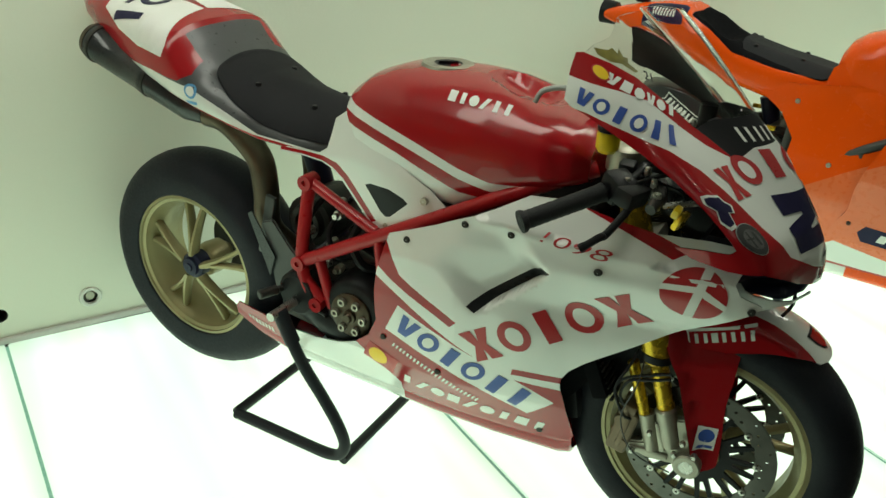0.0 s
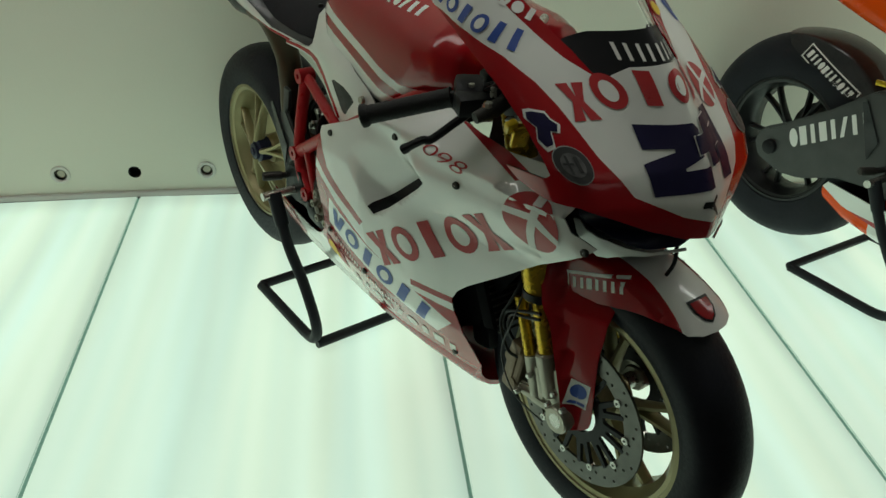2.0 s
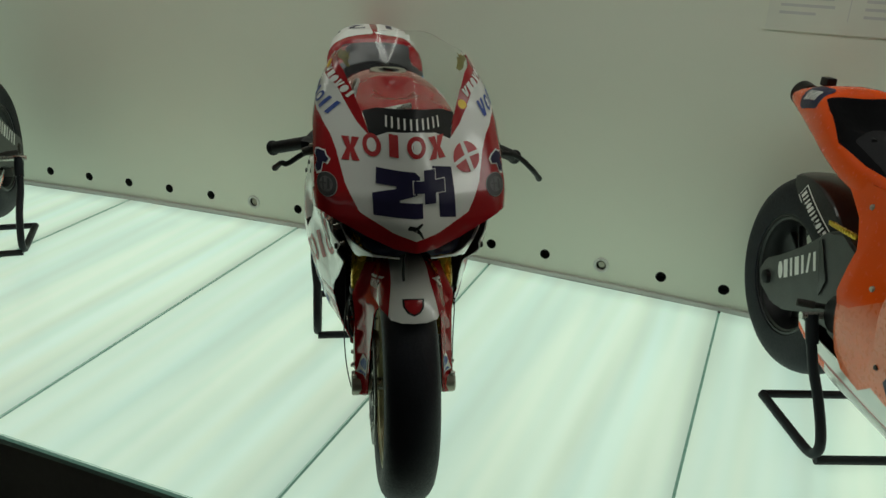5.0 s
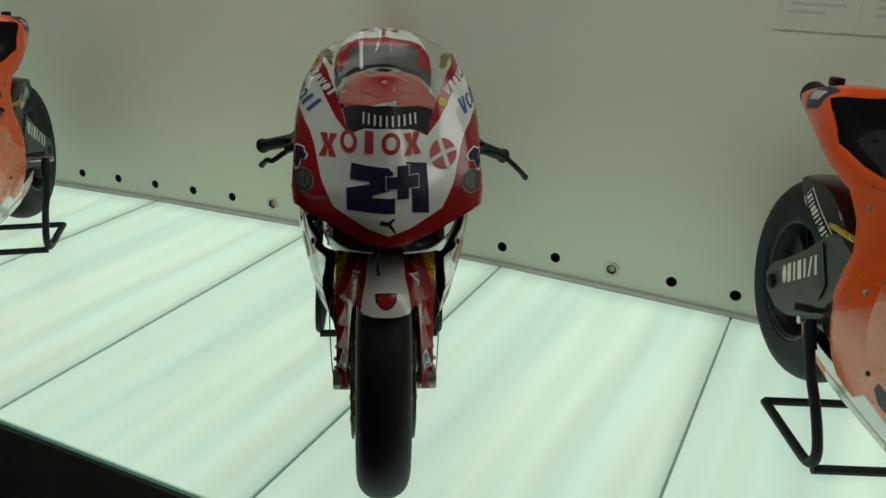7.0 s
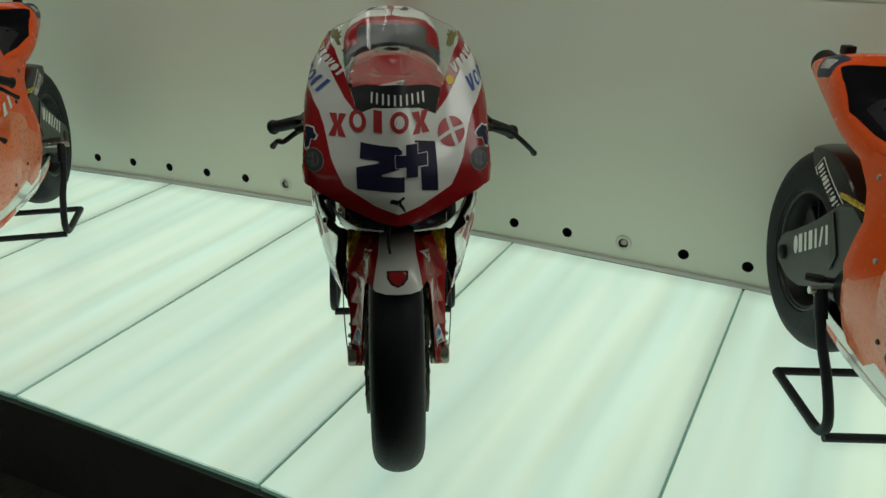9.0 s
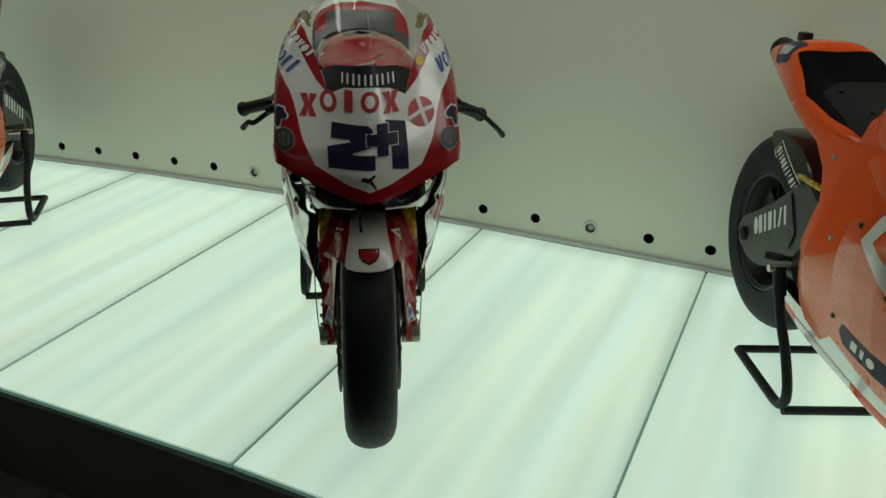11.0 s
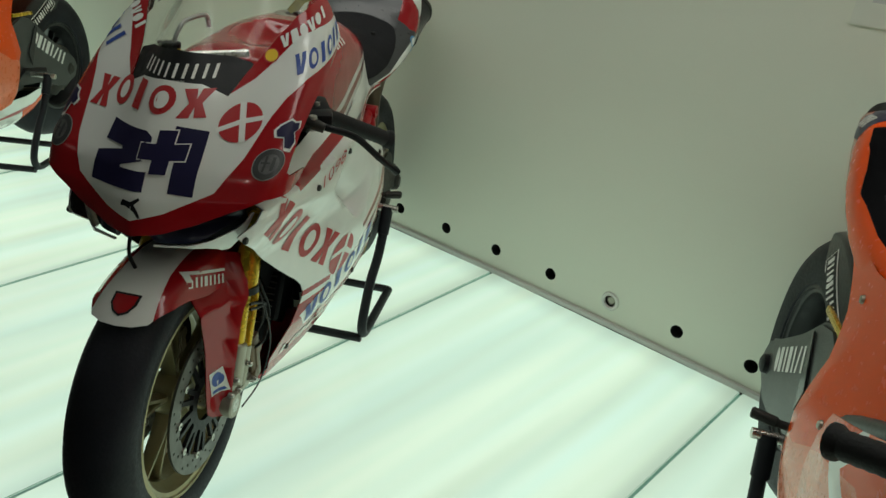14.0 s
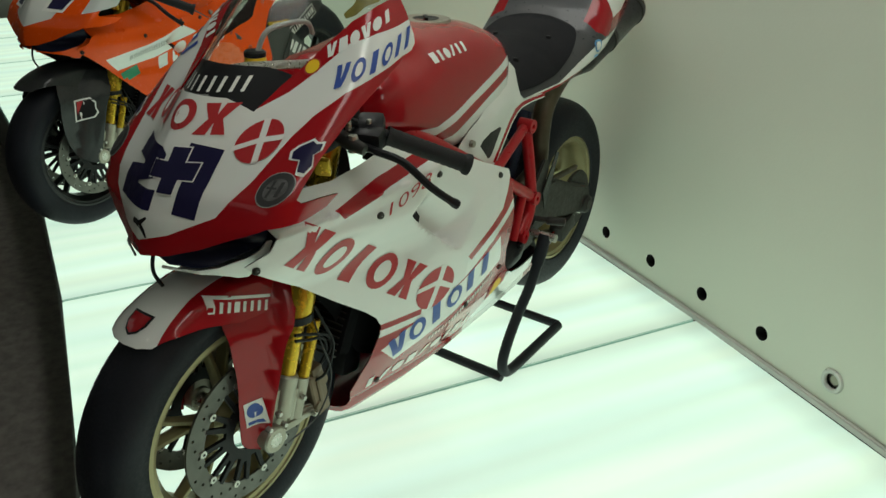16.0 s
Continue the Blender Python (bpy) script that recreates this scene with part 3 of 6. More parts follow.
SIDE_W = [(0.15, 0.06), (0.18, 0.095), (0.21, 0.125), (0.25, 0.153), (0.35, 0.200), (0.44, 0.224), (0.50, 0.238), (0.58, 0.251), (0.66, 0.256), (0.74, 0.250), (0.80, 0.243), (0.95, 0.236)]
SIDE_X = [(-1.30, 0.70), (-1.0, 0.88), (-0.8, 0.96), (-0.6, 1.0), (-0.48, 0.99), (-0.36, 0.96), (-0.25, 0.915), (-0.15, 0.875), (-0.05, 0.835), (0.0, 0.79), (0.03, 0.745), (0.07, 0.66)]
# below the crease the fairing draws in towards the radiator
SIDE_LOW = [(-1.30, 0.70), (-1.0, 0.88), (-0.8, 0.96), (-0.6, 1.0), (-0.5, 0.985), (-0.4, 0.905), (-0.3, 0.80), (-0.26, 0.75), (-0.2, 0.69), (-0.1, 0.63), (0.0, 0.59), (0.05, 0.58), (0.1, 0.56)]


def side_width(x, z, duct=True):
    crease = 0.80 - 0.07 * (x + 0.44)
    blend = max(0.0, min(1.0, (z - 0.61) / 0.13))
    blend = blend * blend * (3 - 2 * blend)
    w = lerp_table(SIDE_W, min(z, crease)) * (lerp_table(SIDE_LOW, x) * (1 - blend) + lerp_table(SIDE_X, x) * blend)
    if z > crease:
        w -= 0.62 * (z - crease)
    else:
        w += 0.006 * math.exp(-(((z - crease) / 0.02) ** 2))
    if duct:
        # a hollow that deepens towards the slit on its front lower edge
        ax, az, bx, bz = -0.298, 0.712, -0.458, 0.572
        n = math.hypot(bx - ax, bz - az)
        along = ((x - ax) * (bx - ax) + (z - az) * (bz - az)) / n / n
        off = ((x - ax) * (bz - az) - (z - az) * (bx - ax)) / n
        step = lambda t: max(0.0, min(1.0, t)) ** 2 * (3 - 2 * max(0.0, min(1.0, t)))
        fade = step((along + 0.03) / 0.30) * step((1.03 - along) / 0.25)
        w -= 0.05 * fade * (max(0.0, 1 - off / 0.15) ** 1.5 if off >= 0 else step(1 + off / 0.006))
    return w


SIDE_OUT = [(0.062, 0.724), (0.045, 0.706), (0.0, 0.675), (-0.066, 0.629), (-0.150, 0.556), (-0.222, 0.497), (-0.250, 0.468), (-0.266, 0.440), (-0.267, 0.415), (-0.226, 0.265), (-0.232, 0.242), (-0.26, 0.230),
            (-0.42, 0.236), (-0.58, 0.242), (-0.83, 0.238), (-1.02, 0.228), (-1.15, 0.255), (-1.225, 0.295), (-1.205, 0.320), (-1.04, 0.310), (-0.92, 0.318), (-0.84, 0.340), (-0.78, 0.37), (-0.735, 0.41),
            (-0.705, 0.47), (-0.702, 0.55), (-0.690, 0.61), (-0.668, 0.675), (-0.655, 0.712), (-0.55, 0.757), (-0.42, 0.820), (-0.36, 0.855), (-0.28, 0.860), (-0.20, 0.840), (-0.13, 0.827), (-0.05, 0.828), (0.03, 0.822), (0.020, 0.797), (0.010, 0.768), (0.022, 0.744), (0.048, 0.732)]

TANK = [(-0.868, 0.910, 0.085, 0.875), (-0.862, 0.945, 0.112, 0.85), (-0.845, 0.976, 0.132, 0.835), (-0.81, 1.003, 0.148, 0.815), (-0.76, 1.021, 0.156, 0.798), (-0.70, 1.031, 0.162, 0.785), (-0.60, 1.034, 0.170, 0.768), (-0.55, 1.032, 0.175, 0.770), (-0.50, 1.026, 0.178, 0.79),
        (-0.42, 1.006, 0.182, 0.83), (-0.35, 0.995, 0.178, 0.86), (-0.30, 0.98, 0.16, 0.875), (-0.27, 0.955, 0.13, 0.885)]
# the red machine's tail: bottom, rim, crown, half width, and how square its upper half is
TAIL = [(-0.84, 0.785, 0.790, 0.830, 0.080, 1.6), (-0.86, 0.788, 0.797, 0.860, 0.112, 1.6), (-0.90, 0.793, 0.803, 0.885, 0.132, 1.6), (-0.95, 0.798, 0.810, 0.893, 0.144, 1.6), (-1.0, 0.800, 0.812, 0.900, 0.152, 1.6),
        (-1.08, 0.806, 0.823, 0.912, 0.166, 1.65), (-1.16, 0.815, 0.856, 0.928, 0.181, 1.8), (-1.24, 0.828, 0.898, 0.958, 0.193, 2.1), (-1.29, 0.838, 0.925, 1.005, 0.197, 2.5), (-1.33, 0.845, 0.945, 1.052, 0.196, 2.9),
        (-1.43, 0.872, 0.980, 1.078, 0.180, 3.0), (-1.54, 0.912, 1.000, 1.082, 0.155, 3.0), (-1.65, 0.957, 1.020, 1.078, 0.122, 3.0), (-1.74, 1.000, 1.036, 1.070, 0.082, 3.0), (-1.80, 1.028, 1.043, 1.058, 0.040, 3.0)]
# the orange machine's tail: deeper sides and a lower tip
TAIL_LOW = [(-0.83, 0.78, 0.85, 0.09), (-0.87, 0.74, 0.865, 0.13), (-0.95, 0.735, 0.88, 0.155), (-1.05, 0.75, 0.895, 0.162), (-1.16, 0.775, 0.92, 0.165), (-1.25, 0.80, 0.96, 0.162), (-1.32, 0.82, 1.005, 0.156), (-1.38, 0.838, 1.03, 0.146),
            (-1.46, 0.862, 1.03, 0.13), (-1.55, 0.888, 1.015, 0.108), (-1.64, 0.91, 0.995, 0.085), (-1.71, 0.925, 0.975, 0.06), (-1.74, 0.935, 0.965, 0.04)]


def hull(stations, power=2.6, n=36, low=None):
    """Rounded sections along x from (x, bottom, top, half width)."""
    rows = []
    for x, zb, zt, w in stations:
        row = []
        for k in range(n):
            t = 2 * math.pi * k / n
            c, s = math.cos(t), math.sin(t)
            power_here = low if low and s < 0 else power
            row.append((x, w * math.copysign(abs(c) ** (2 / power_here), c), (zt + zb) / 2 + (zt - zb) / 2 * math.copysign(abs(s) ** (2 / power_here), s)))
        rows.append(row)
    return rows


def tail_rows(stations, n=48):
    """Sections with a rim: squarish below it, crowned above it."""
    rows = []
    for x, zb, zr, zt, w, p in stations:
        row = []
        for k in range(n):
            c, s = math.cos(2 * math.pi * k / n), math.sin(2 * math.pi * k / n)
            q, h = (p, zt - zr) if s > 0 else (3.0, zr - zb)
            row.append((x, w * math.copysign(abs(c) ** (2 / q), c), zr + h * math.copysign(abs(s) ** (2 / q), s)))
        rows.append(row)
    return rows


def tail_top(x, y):
    zr, zt, w, p = (lerp_table([(-r[0], r[c]) for r in TAIL], -x) for c in (2, 3, 4, 5))
    return zr + (zt - zr) * max(0.0, 1 - min(1.0, abs(y) / w) ** p) ** (1 / p)


def smooth_stations(rows, n=4):
    return [tuple(v) for v in np.array([np.interp(np.linspace(0, len(rows) - 1, (len(rows) - 1) * n + 1), range(len(rows)), [r[c] for r in rows]) for c in range(len(rows[0]))]).T]


def wheel(parent, name, at, radius, width, rim_r, mats, spokes, label, discs=(), split=True, dish=0.0):
    """Tyre, rim with forked spokes, hub, and perforated discs as (y, radius, inner radius)."""
    x, y, z = at
    hub = new(name)
    hub.parent, hub.location = parent, at
    if label:
        hub["label"] = label
    w = width / 2
    prof = []
    for k in range(15):
        t = math.pi * k / 14
        prof.append((rim_r + 0.004 + (radius - rim_r - 0.004) * math.sin(t) ** 0.6, -w * math.cos(t) * (1.0 if 0.15 < t < 2.99 else 0.88)))
    prof += [(rim_r - 0.006, w * 0.74), (rim_r - 0.010, 0), (rim_r - 0.006, -w * 0.74)]
    part("tyre", lathe(prof, 72, closed=True), RUBBER, hub, "worn black slick tyre")
    t = 0.012
    rim = [(rim_r + 0.006, -w * 0.82), (rim_r + 0.008, -w * 0.74), (rim_r - 0.004, -w * 0.70), (rim_r - 0.026, -w * 0.40), (rim_r - 0.026, w * 0.40), (rim_r - 0.004, w * 0.70), (rim_r + 0.008, w * 0.74), (rim_r + 0.006, w * 0.82),
           (rim_r - 0.008, w * 0.84), (rim_r - 0.010, w * 0.78), (rim_r - 0.019, w * 0.74), (rim_r - 0.022, w * 0.60), (rim_r - 0.036, w * 0.36), (rim_r - 0.036, -w * 0.36), (rim_r - 0.022, -w * 0.60), (rim_r - 0.019, -w * 0.74), (rim_r - 0.010, -w * 0.78), (rim_r - 0.008, -w * 0.84)]
    part("rim", lathe(rim, 72, closed=True), mats[0], hub)
    part("hub", lathe([(0.001, -w * 0.62), (0.026, -w * 0.62), (0.032, -w * 0.5), (0.046, -w * 0.36), (0.05, 0), (0.046, w * 0.36), (0.032, w * 0.5), (0.026, w * 0.62), (0.001, w * 0.62)], 32), mats[0], hub)
    for k in range(spokes):
        a = 2 * math.pi * (k + 0.25) / spokes
        dish = float(dish)
        sp = bmesh.new()
        fork = (-0.17, 0.17) if split else (0.0,)
        for d in fork:
            pts = []
            for q in range(6):
                f = q / 5
                r = 0.036 + (rim_r - 0.03 - 0.036) * f
                b = a + d * (f**0.8)
                pts.append((r, b))
            rows = []
            for i, (r, b) in enumerate(pts):
                cw, ch = 0.0088 - 0.002 * math.sin(math.pi * i / 5), 0.018 - 0.005 * i / 5
                rad, tan = Vector((math.cos(b), 0, math.sin(b))), Vector((-math.sin(b), 0, math.cos(b)))
                rows.append([rad * r + tan * cw * c + Vector((0, dish * (1.1 - 0.45 * i / 5) + ch * s, 0)) for c, s in ((1, 0.5), (0.5, 1), (-0.5, 1), (-1, 0.5), (-1, -0.5), (-0.5, -1), (0.5, -1), (1, -0.5))])
            merge(sp, loft(rows))
        part("spoke", sp, mats[0], hub)
    for dy, r1, r0 in discs:
        bm = rotor(r1, r0)
        bmesh.ops.translate(bm, verts=bm.verts, vec=(0, dy, 0))
        part("brake_rotor", bm, DISC, hub, "drilled steel brake rotor", 3)
        # the carrier: one star-shaped plate round a ring
        star = []
        for k in range(10):
            a = 2 * math.pi * k / 10
            for da, r in ((-0.16, r0 + 0.003), (-0.09, r0 + 0.003), (-0.05, 0.074), (0.05, 0.074), (0.09, r0 + 0.003), (0.16, r0 + 0.003), (0.22, 0.066), (0.41, 0.066)):
                star.append((r * math.cos(a + da), r * math.sin(a + da)))
        ring = [(0.046 * p / math.hypot(p, q), 0.046 * q / math.hypot(p, q)) for p, q in star]
        bm = bmesh.new()
        grid_faces(bm, [[(p, dy + t, q) for p, q in pts] for pts, t in ((star, 0.004), (ring, 0.004), (ring, -0.004), (star, -0.004))], close_v=True, close_u=True)
        bmesh.ops.recalc_face_normals(bm, faces=bm.faces)
        part("disc_carrier", bm, BLACK, hub, "black disc carrier")
        for k in range(10):
            a = 2 * math.pi * k / 10
            for e in (-0.125, 0.125):
                part("disc_bobbin", lathe([(0.003, -0.007), (0.008, -0.006), (0.008, 0.006), (0.003, 0.007)], 8, ((r0 + 0.003) * math.cos(a + e), dy, (r0 + 0.003) * math.sin(a + e))), STEEL, hub) if e > 0 else None
    return hub


def rotor(r1, r0):
    """A flat ring with real drilled holes."""
    bm = bmesh.new()
    n, m = 40, 8
    t = 0.0028
    for k in range(n):
        a0, a1 = 2 * math.pi * k / n, 2 * math.pi * (k + 1) / n
        rc = r0 + (r1 - r0) * (0.30, 0.52, 0.74)[k % 3]
        ac = (a0 + a1) / 2
        hole = [(rc + 0.0034 * math.sin(q), ac + 0.0034 / rc * math.cos(q)) for q in (math.pi / 4 * i for i in range(m))]
        out = [(rc, a1), (r1, a1), (r1, ac), (r1, a0), (rc, a0), (r0, a0), (r0, ac), (r0, a1)]
        pol = lambda r, a, y: (r * math.cos(a), y, r * math.sin(a))
        grid_faces(bm, [[pol(r, a, t) for r, a in out], [pol(r, a, t) for r, a in hole], [pol(r, a, -t) for r, a in hole], [pol(r, a, -t) for r, a in out]], close_v=True)
    for r in (r0, r1):
        lathe([(r, -t), (r, t)], n, bm=bm)
    bm.normal_update()
    for f in bm.faces:
        y = f.calc_center_median().y
        if abs(f.normal.y) > 0.5 and f.normal.y * y < 0:
            f.normal_flip()
    return bm


FORK_LO, FORK_HI = (-0.033, 0.30), (-0.218, 0.86)


def fork_leg(parent, s, upper, guard_mat):
    leg = new("fork_leg")
    leg.parent = parent
    y = 0.108 * s
    ax = lambda z: FORK_LO[0] + (FORK_HI[0] - FORK_LO[0]) * (z - FORK_LO[1]) / (FORK_HI[1] - FORK_LO[1])
    p = lambda z, d=0: (ax(z) + d, y, z)
    part("upper_tube", tube([p(0.86), p(0.60), p(0.565), p(0.52), p(0.515)], [0.029, 0.029, 0.031, 0.031, 0.026], 20), upper, leg, "gold anodised fork tube")
    part("slider", tube([p(0.52), p(0.37)], 0.019, 16), upper, leg, "gold fork slider")
    part("gas_tube", tube([(ax(0.53) - 0.045, y * 1.06, 0.50), (ax(0.38) - 0.043, y * 1.06, 0.365)], 0.013, 12), upper, leg)
    # cast clamp: two bosses under the tubes, a window between them, the axle eye and an arm to the caliper
    lean = math.degrees(math.atan2(FORK_LO[0] - FORK_HI[0], FORK_HI[1] - FORK_LO[1]))
    shape = [(-0.100, 0.352), (-0.094, 0.372), (-0.020, 0.402), (-0.006, 0.385), (0.014, 0.335), (0.026, 0.312), (0.024, 0.288), (0.004, 0.273), (-0.030, 0.280), (-0.085, 0.272), (-0.128, 0.280), (-0.134, 0.300), (-0.100, 0.312)]
    bm = prism(shape, (abs(y) - 0.014) * s, (abs(y) + 0.010) * s, 0.004)
    for q, z0, z1 in ((0.0, 0.325, 0.412), (-0.045, 0.300, 0.385)):
        merge(bm, tube([(ax(z0) + q, y * 1.03, z0), (ax(z1 - 0.004) + q, y * 1.03, z1 - 0.004), (ax(z1) + q, y * 1.03, z1)], [0.021 if q == 0 else 0.017, 0.023 if q == 0 else 0.018, 0.019], 18))
    lathe([(0.015, -0.026), (0.026, -0.026), (0.029, -0.022), (0.029, 0.022), (0.026, 0.026), (0.015, 0.026)], 24, (0, y + 0.006 * s, 0.30), bm=bm, closed=True)
    block((0.085, 0.012, 0.014), (-0.085, y * 1.10, 0.292), 0.004, (0, -6, 0), bm=bm)
    block((0.012, 0.012, 0.07), (-0.066, y * 1.13, 0.342), 0.004, (0, lean * -1, 0), bm=bm)
    clamp = part("axle_clamp", bm, ALLOY, leg, "bare cast alloy axle clamp")
    for x, z in ((-0.018, 0.352), (-0.030, 0.318), (-0.088, 0.350), (-0.118, 0.290), (0.010, 0.330)):
        part("clamp_bolt", lathe([(0.001, -0.004), (0.0045, -0.004), (0.0065, 0.0), (0.0065, 0.008)], 10, (x, y * 1.03 + 0.024 * s, z)) if s < 0 else lathe([(0.001, 0.004), (0.0045, 0.004), (0.0065, 0.0), (0.0065, -0.008)], 10, (x, y * 1.03 + 0.024 * s, z)), STEEL, clamp)
    bm = block((0.046, 0.066, 0.115), (-0.148, y * 0.86, 0.322), 0.010, (0, 10, 0), segments=3)
    block((0.03, 0.05, 0.02), (-0.140, y * 0.95, 0.385), 0.005, (0, 10, 0), bm=bm)
    block((0.012, 0.074, 0.085), (-0.146, y * 0.86, 0.322), 0.004, (0, 10, 0), bm=bm)
    for dz in (-0.030, 0.030):
        lathe([(0.001, -0.036), (0.013, -0.036), (0.015, -0.032), (0.015, 0.032), (0.013, 0.036), (0.001, 0.036)], 16, (-0.150 - 0.17 * dz, y * 0.86, 0.322 + dz), bm=bm)
    part("brake_caliper", bm, CALIPER, leg, "brown anodised brake caliper")
    for k in (0.0, 0.013):
        loop = [(-0.150, y * 1.1, 0.385), (-0.165 - k, y * 1.2, 0.42), (-0.150 - k, y * 1.28, 0.465), (-0.105, y * 1.3, 0.485 + k), (ax(0.50) + 0.03, y * 1.3, 0.50 + k)]
        part("brake_line", tube(curve(loop, 5), 0.0034, 7), BLACK, leg)
    part("clamp_ring", lathe([(0.026, -0.008), (0.034, -0.008), (0.034, 0.008), (0.026, 0.008)], 24, p(0.53), "z", closed=True), BLACK, leg)
    hose = [(ax(0.53) - 0.035, y * 1.15, 0.54), (-0.155, y * 1.25, 0.50), (-0.175, y * 1.32, 0.44), (-0.15, y * 1.3, 0.38), (-0.13, y * 1.1, 0.36)]
    part("brake_hose", tube(curve(hose, 5), 0.0034, 7), BLACK, leg)
    wire = [(ax(0.53) - 0.02, y * 1.2, 0.53), (-0.13, y * 1.4, 0.47), (-0.15, y * 1.45, 0.38), (-0.11, y * 1.4, 0.30), (-0.03, y * 1.3, 0.275)]
    part("sensor_wire", tube(curve(wire, 5), 0.0018, 6), INK_DARK, leg)
    # the long guard in front of the leg hangs from the mudguard
    out = [(-0.115, 0.605), (-0.03, 0.625), (0.035, 0.605), (0.046, 0.53), (0.044, 0.45), (0.052, 0.37), (0.056, 0.315), (0.052, 0.300), (0.036, 0.288), (0.014, 0.292), (0.000, 0.34), (-0.030, 0.43), (-0.054, 0.50), (-0.084, 0.55)]
    wide = guard_mat is CARBON
    if wide:
        out[2:9] = [(0.085, 0.610), (0.120, 0.56), (0.132, 0.47), (0.125, 0.39), (0.100, 0.330), (0.070, 0.300), (0.040, 0.288)]
    turn_in = lambda d: min(0.028, 2.0 * d * d) if wide else 7.0 * d * d if d < 0 else 24.0 * min(d, 0.035) ** 2 + 0.25 * max(0, d - 0.035)
    fm = lambda u, v: Vector((u, s * (0.139 - turn_in(u - (ax(v) + 0.028)) - 0.48 * max(0, v - 0.53)), v))
    part("fork_guard", panel([(q.x, q.y) for q in curve([(a, b, 0) for a, b in out], 3, True)], fm, step=0.02), guard_mat, leg, "glossy fork guard")
    return leg


def mudguard(parent, mats, regions):
    """A shell that follows the tyre, from the rear of the fork to a rounded tip."""
    r = 0.356
    out = both([(0.0, 54), (0.03, 54.5), (0.055, 56.5), (0.066, 60), (0.082, 65), (0.100, 71), (0.122, 78), (0.140, 86), (0.144, 94), (0.141, 108), (0.120, 119), (0.10, 124), (0.05, 127), (0.0, 127)])
    out = [(u, v / 100) for u, v in out]

    def fm(u, v):
        a = radians(v * 100)
        top = min(abs(u), 0.079)
        skirt = abs(u) - top
        edge = max(0, top - 0.045)
        rr = r - 3.2 * top * top - 6.0 * edge * edge - skirt - 0.006 * max(0, (66 - v * 100) / 12) ** 2
        return Vector((rr * math.cos(a), math.copysign(top + 0.18 * skirt, u), 0.30 + rr * math.sin(a)))

    return part("front_mudguard", panel(out, fm, regions, step=0.022, heart=(0, 0, 0.3)), mats, parent)


def stand(m, label):
    """A bent tube stand: a floor frame and two uprights."""
    ob = tagged(new("paddock_stand"), label, "stand", "stands under the motorcycles")
    ob.matrix_world = m
    r = 0.0155
    for s in (-1, 1):
        y0, y1 = 0.228 * s, 0.236 * s
        pts = [(-1.225, y0, r), (-1.10, y0, r), (-0.96, y0, r), (-0.91, y0, r + 0.002), (-0.876, y0, 0.028), (-0.856, y0, 0.055), (-0.857, y0, 0.09), (-0.882, y0, 0.14), (-0.925, y0, 0.2), (-0.975, y1, 0.28), (-1.035, y1, 0.385)]
        part("side_tube", tube(curve(pts, 6), r, 14), STAND, ob)
        part("sleeve", tube([(-1.005, y1, 0.335), (-1.045, y1, 0.415)], 0.0195, 12), STAND, ob)
    for x in (-1.228, -0.862):
        part("cross_tube", tube([(x, -0.226, r), (x, 0.226, r)], r * 0.92, 12), STAND, ob)
    for s in (-1, 1):
        part("peg", tube([(-1.045, 0.27 * s, 0.412), (-1.045, 0.16 * s, 0.412)], 0.012, 12), STEEL, ob, "steel peg")
    return ob


def clutch_unit(parent):
    cl = new("clutch")
    cl.parent = parent
    cx, cz, y = -0.788, 0.440, -0.150
    bm = lathe([(0.001, -0.035), (0.070, -0.035), (0.082, -0.03), (0.092, -0.015), (0.097, 0.02), (0.097, 0.06)], 48, (cx, y, cz))
    part("cover", bm, BLACK, cl, "black clutch cover")
    bm = lathe([(0.001, -0.044), (0.052, -0.044), (0.058, -0.040), (0.058, -0.034)], 40, (cx - 0.004, y, cz - 0.004))
    lathe([(0.001, -0.060), (0.010, -0.060), (0.013, -0.054), (0.018, -0.052), (0.018, -0.044)], 20, (cx - 0.004, y, cz - 0.004), bm=bm)
    part("pressure_plate", bm, PIPE, cl, "bronze clutch pressure plate")
    for k in range(6):
        a = 2 * math.pi * k / 6
        q = (cx - 0.004 + 0.040 * math.cos(a), y, cz - 0.004 + 0.040 * math.sin(a))
        part("spring_cap", lathe([(0.004, -0.046), (0.005, -0.054), (0.010, -0.054), (0.011, -0.044)], 14, q), ALLOY, cl)


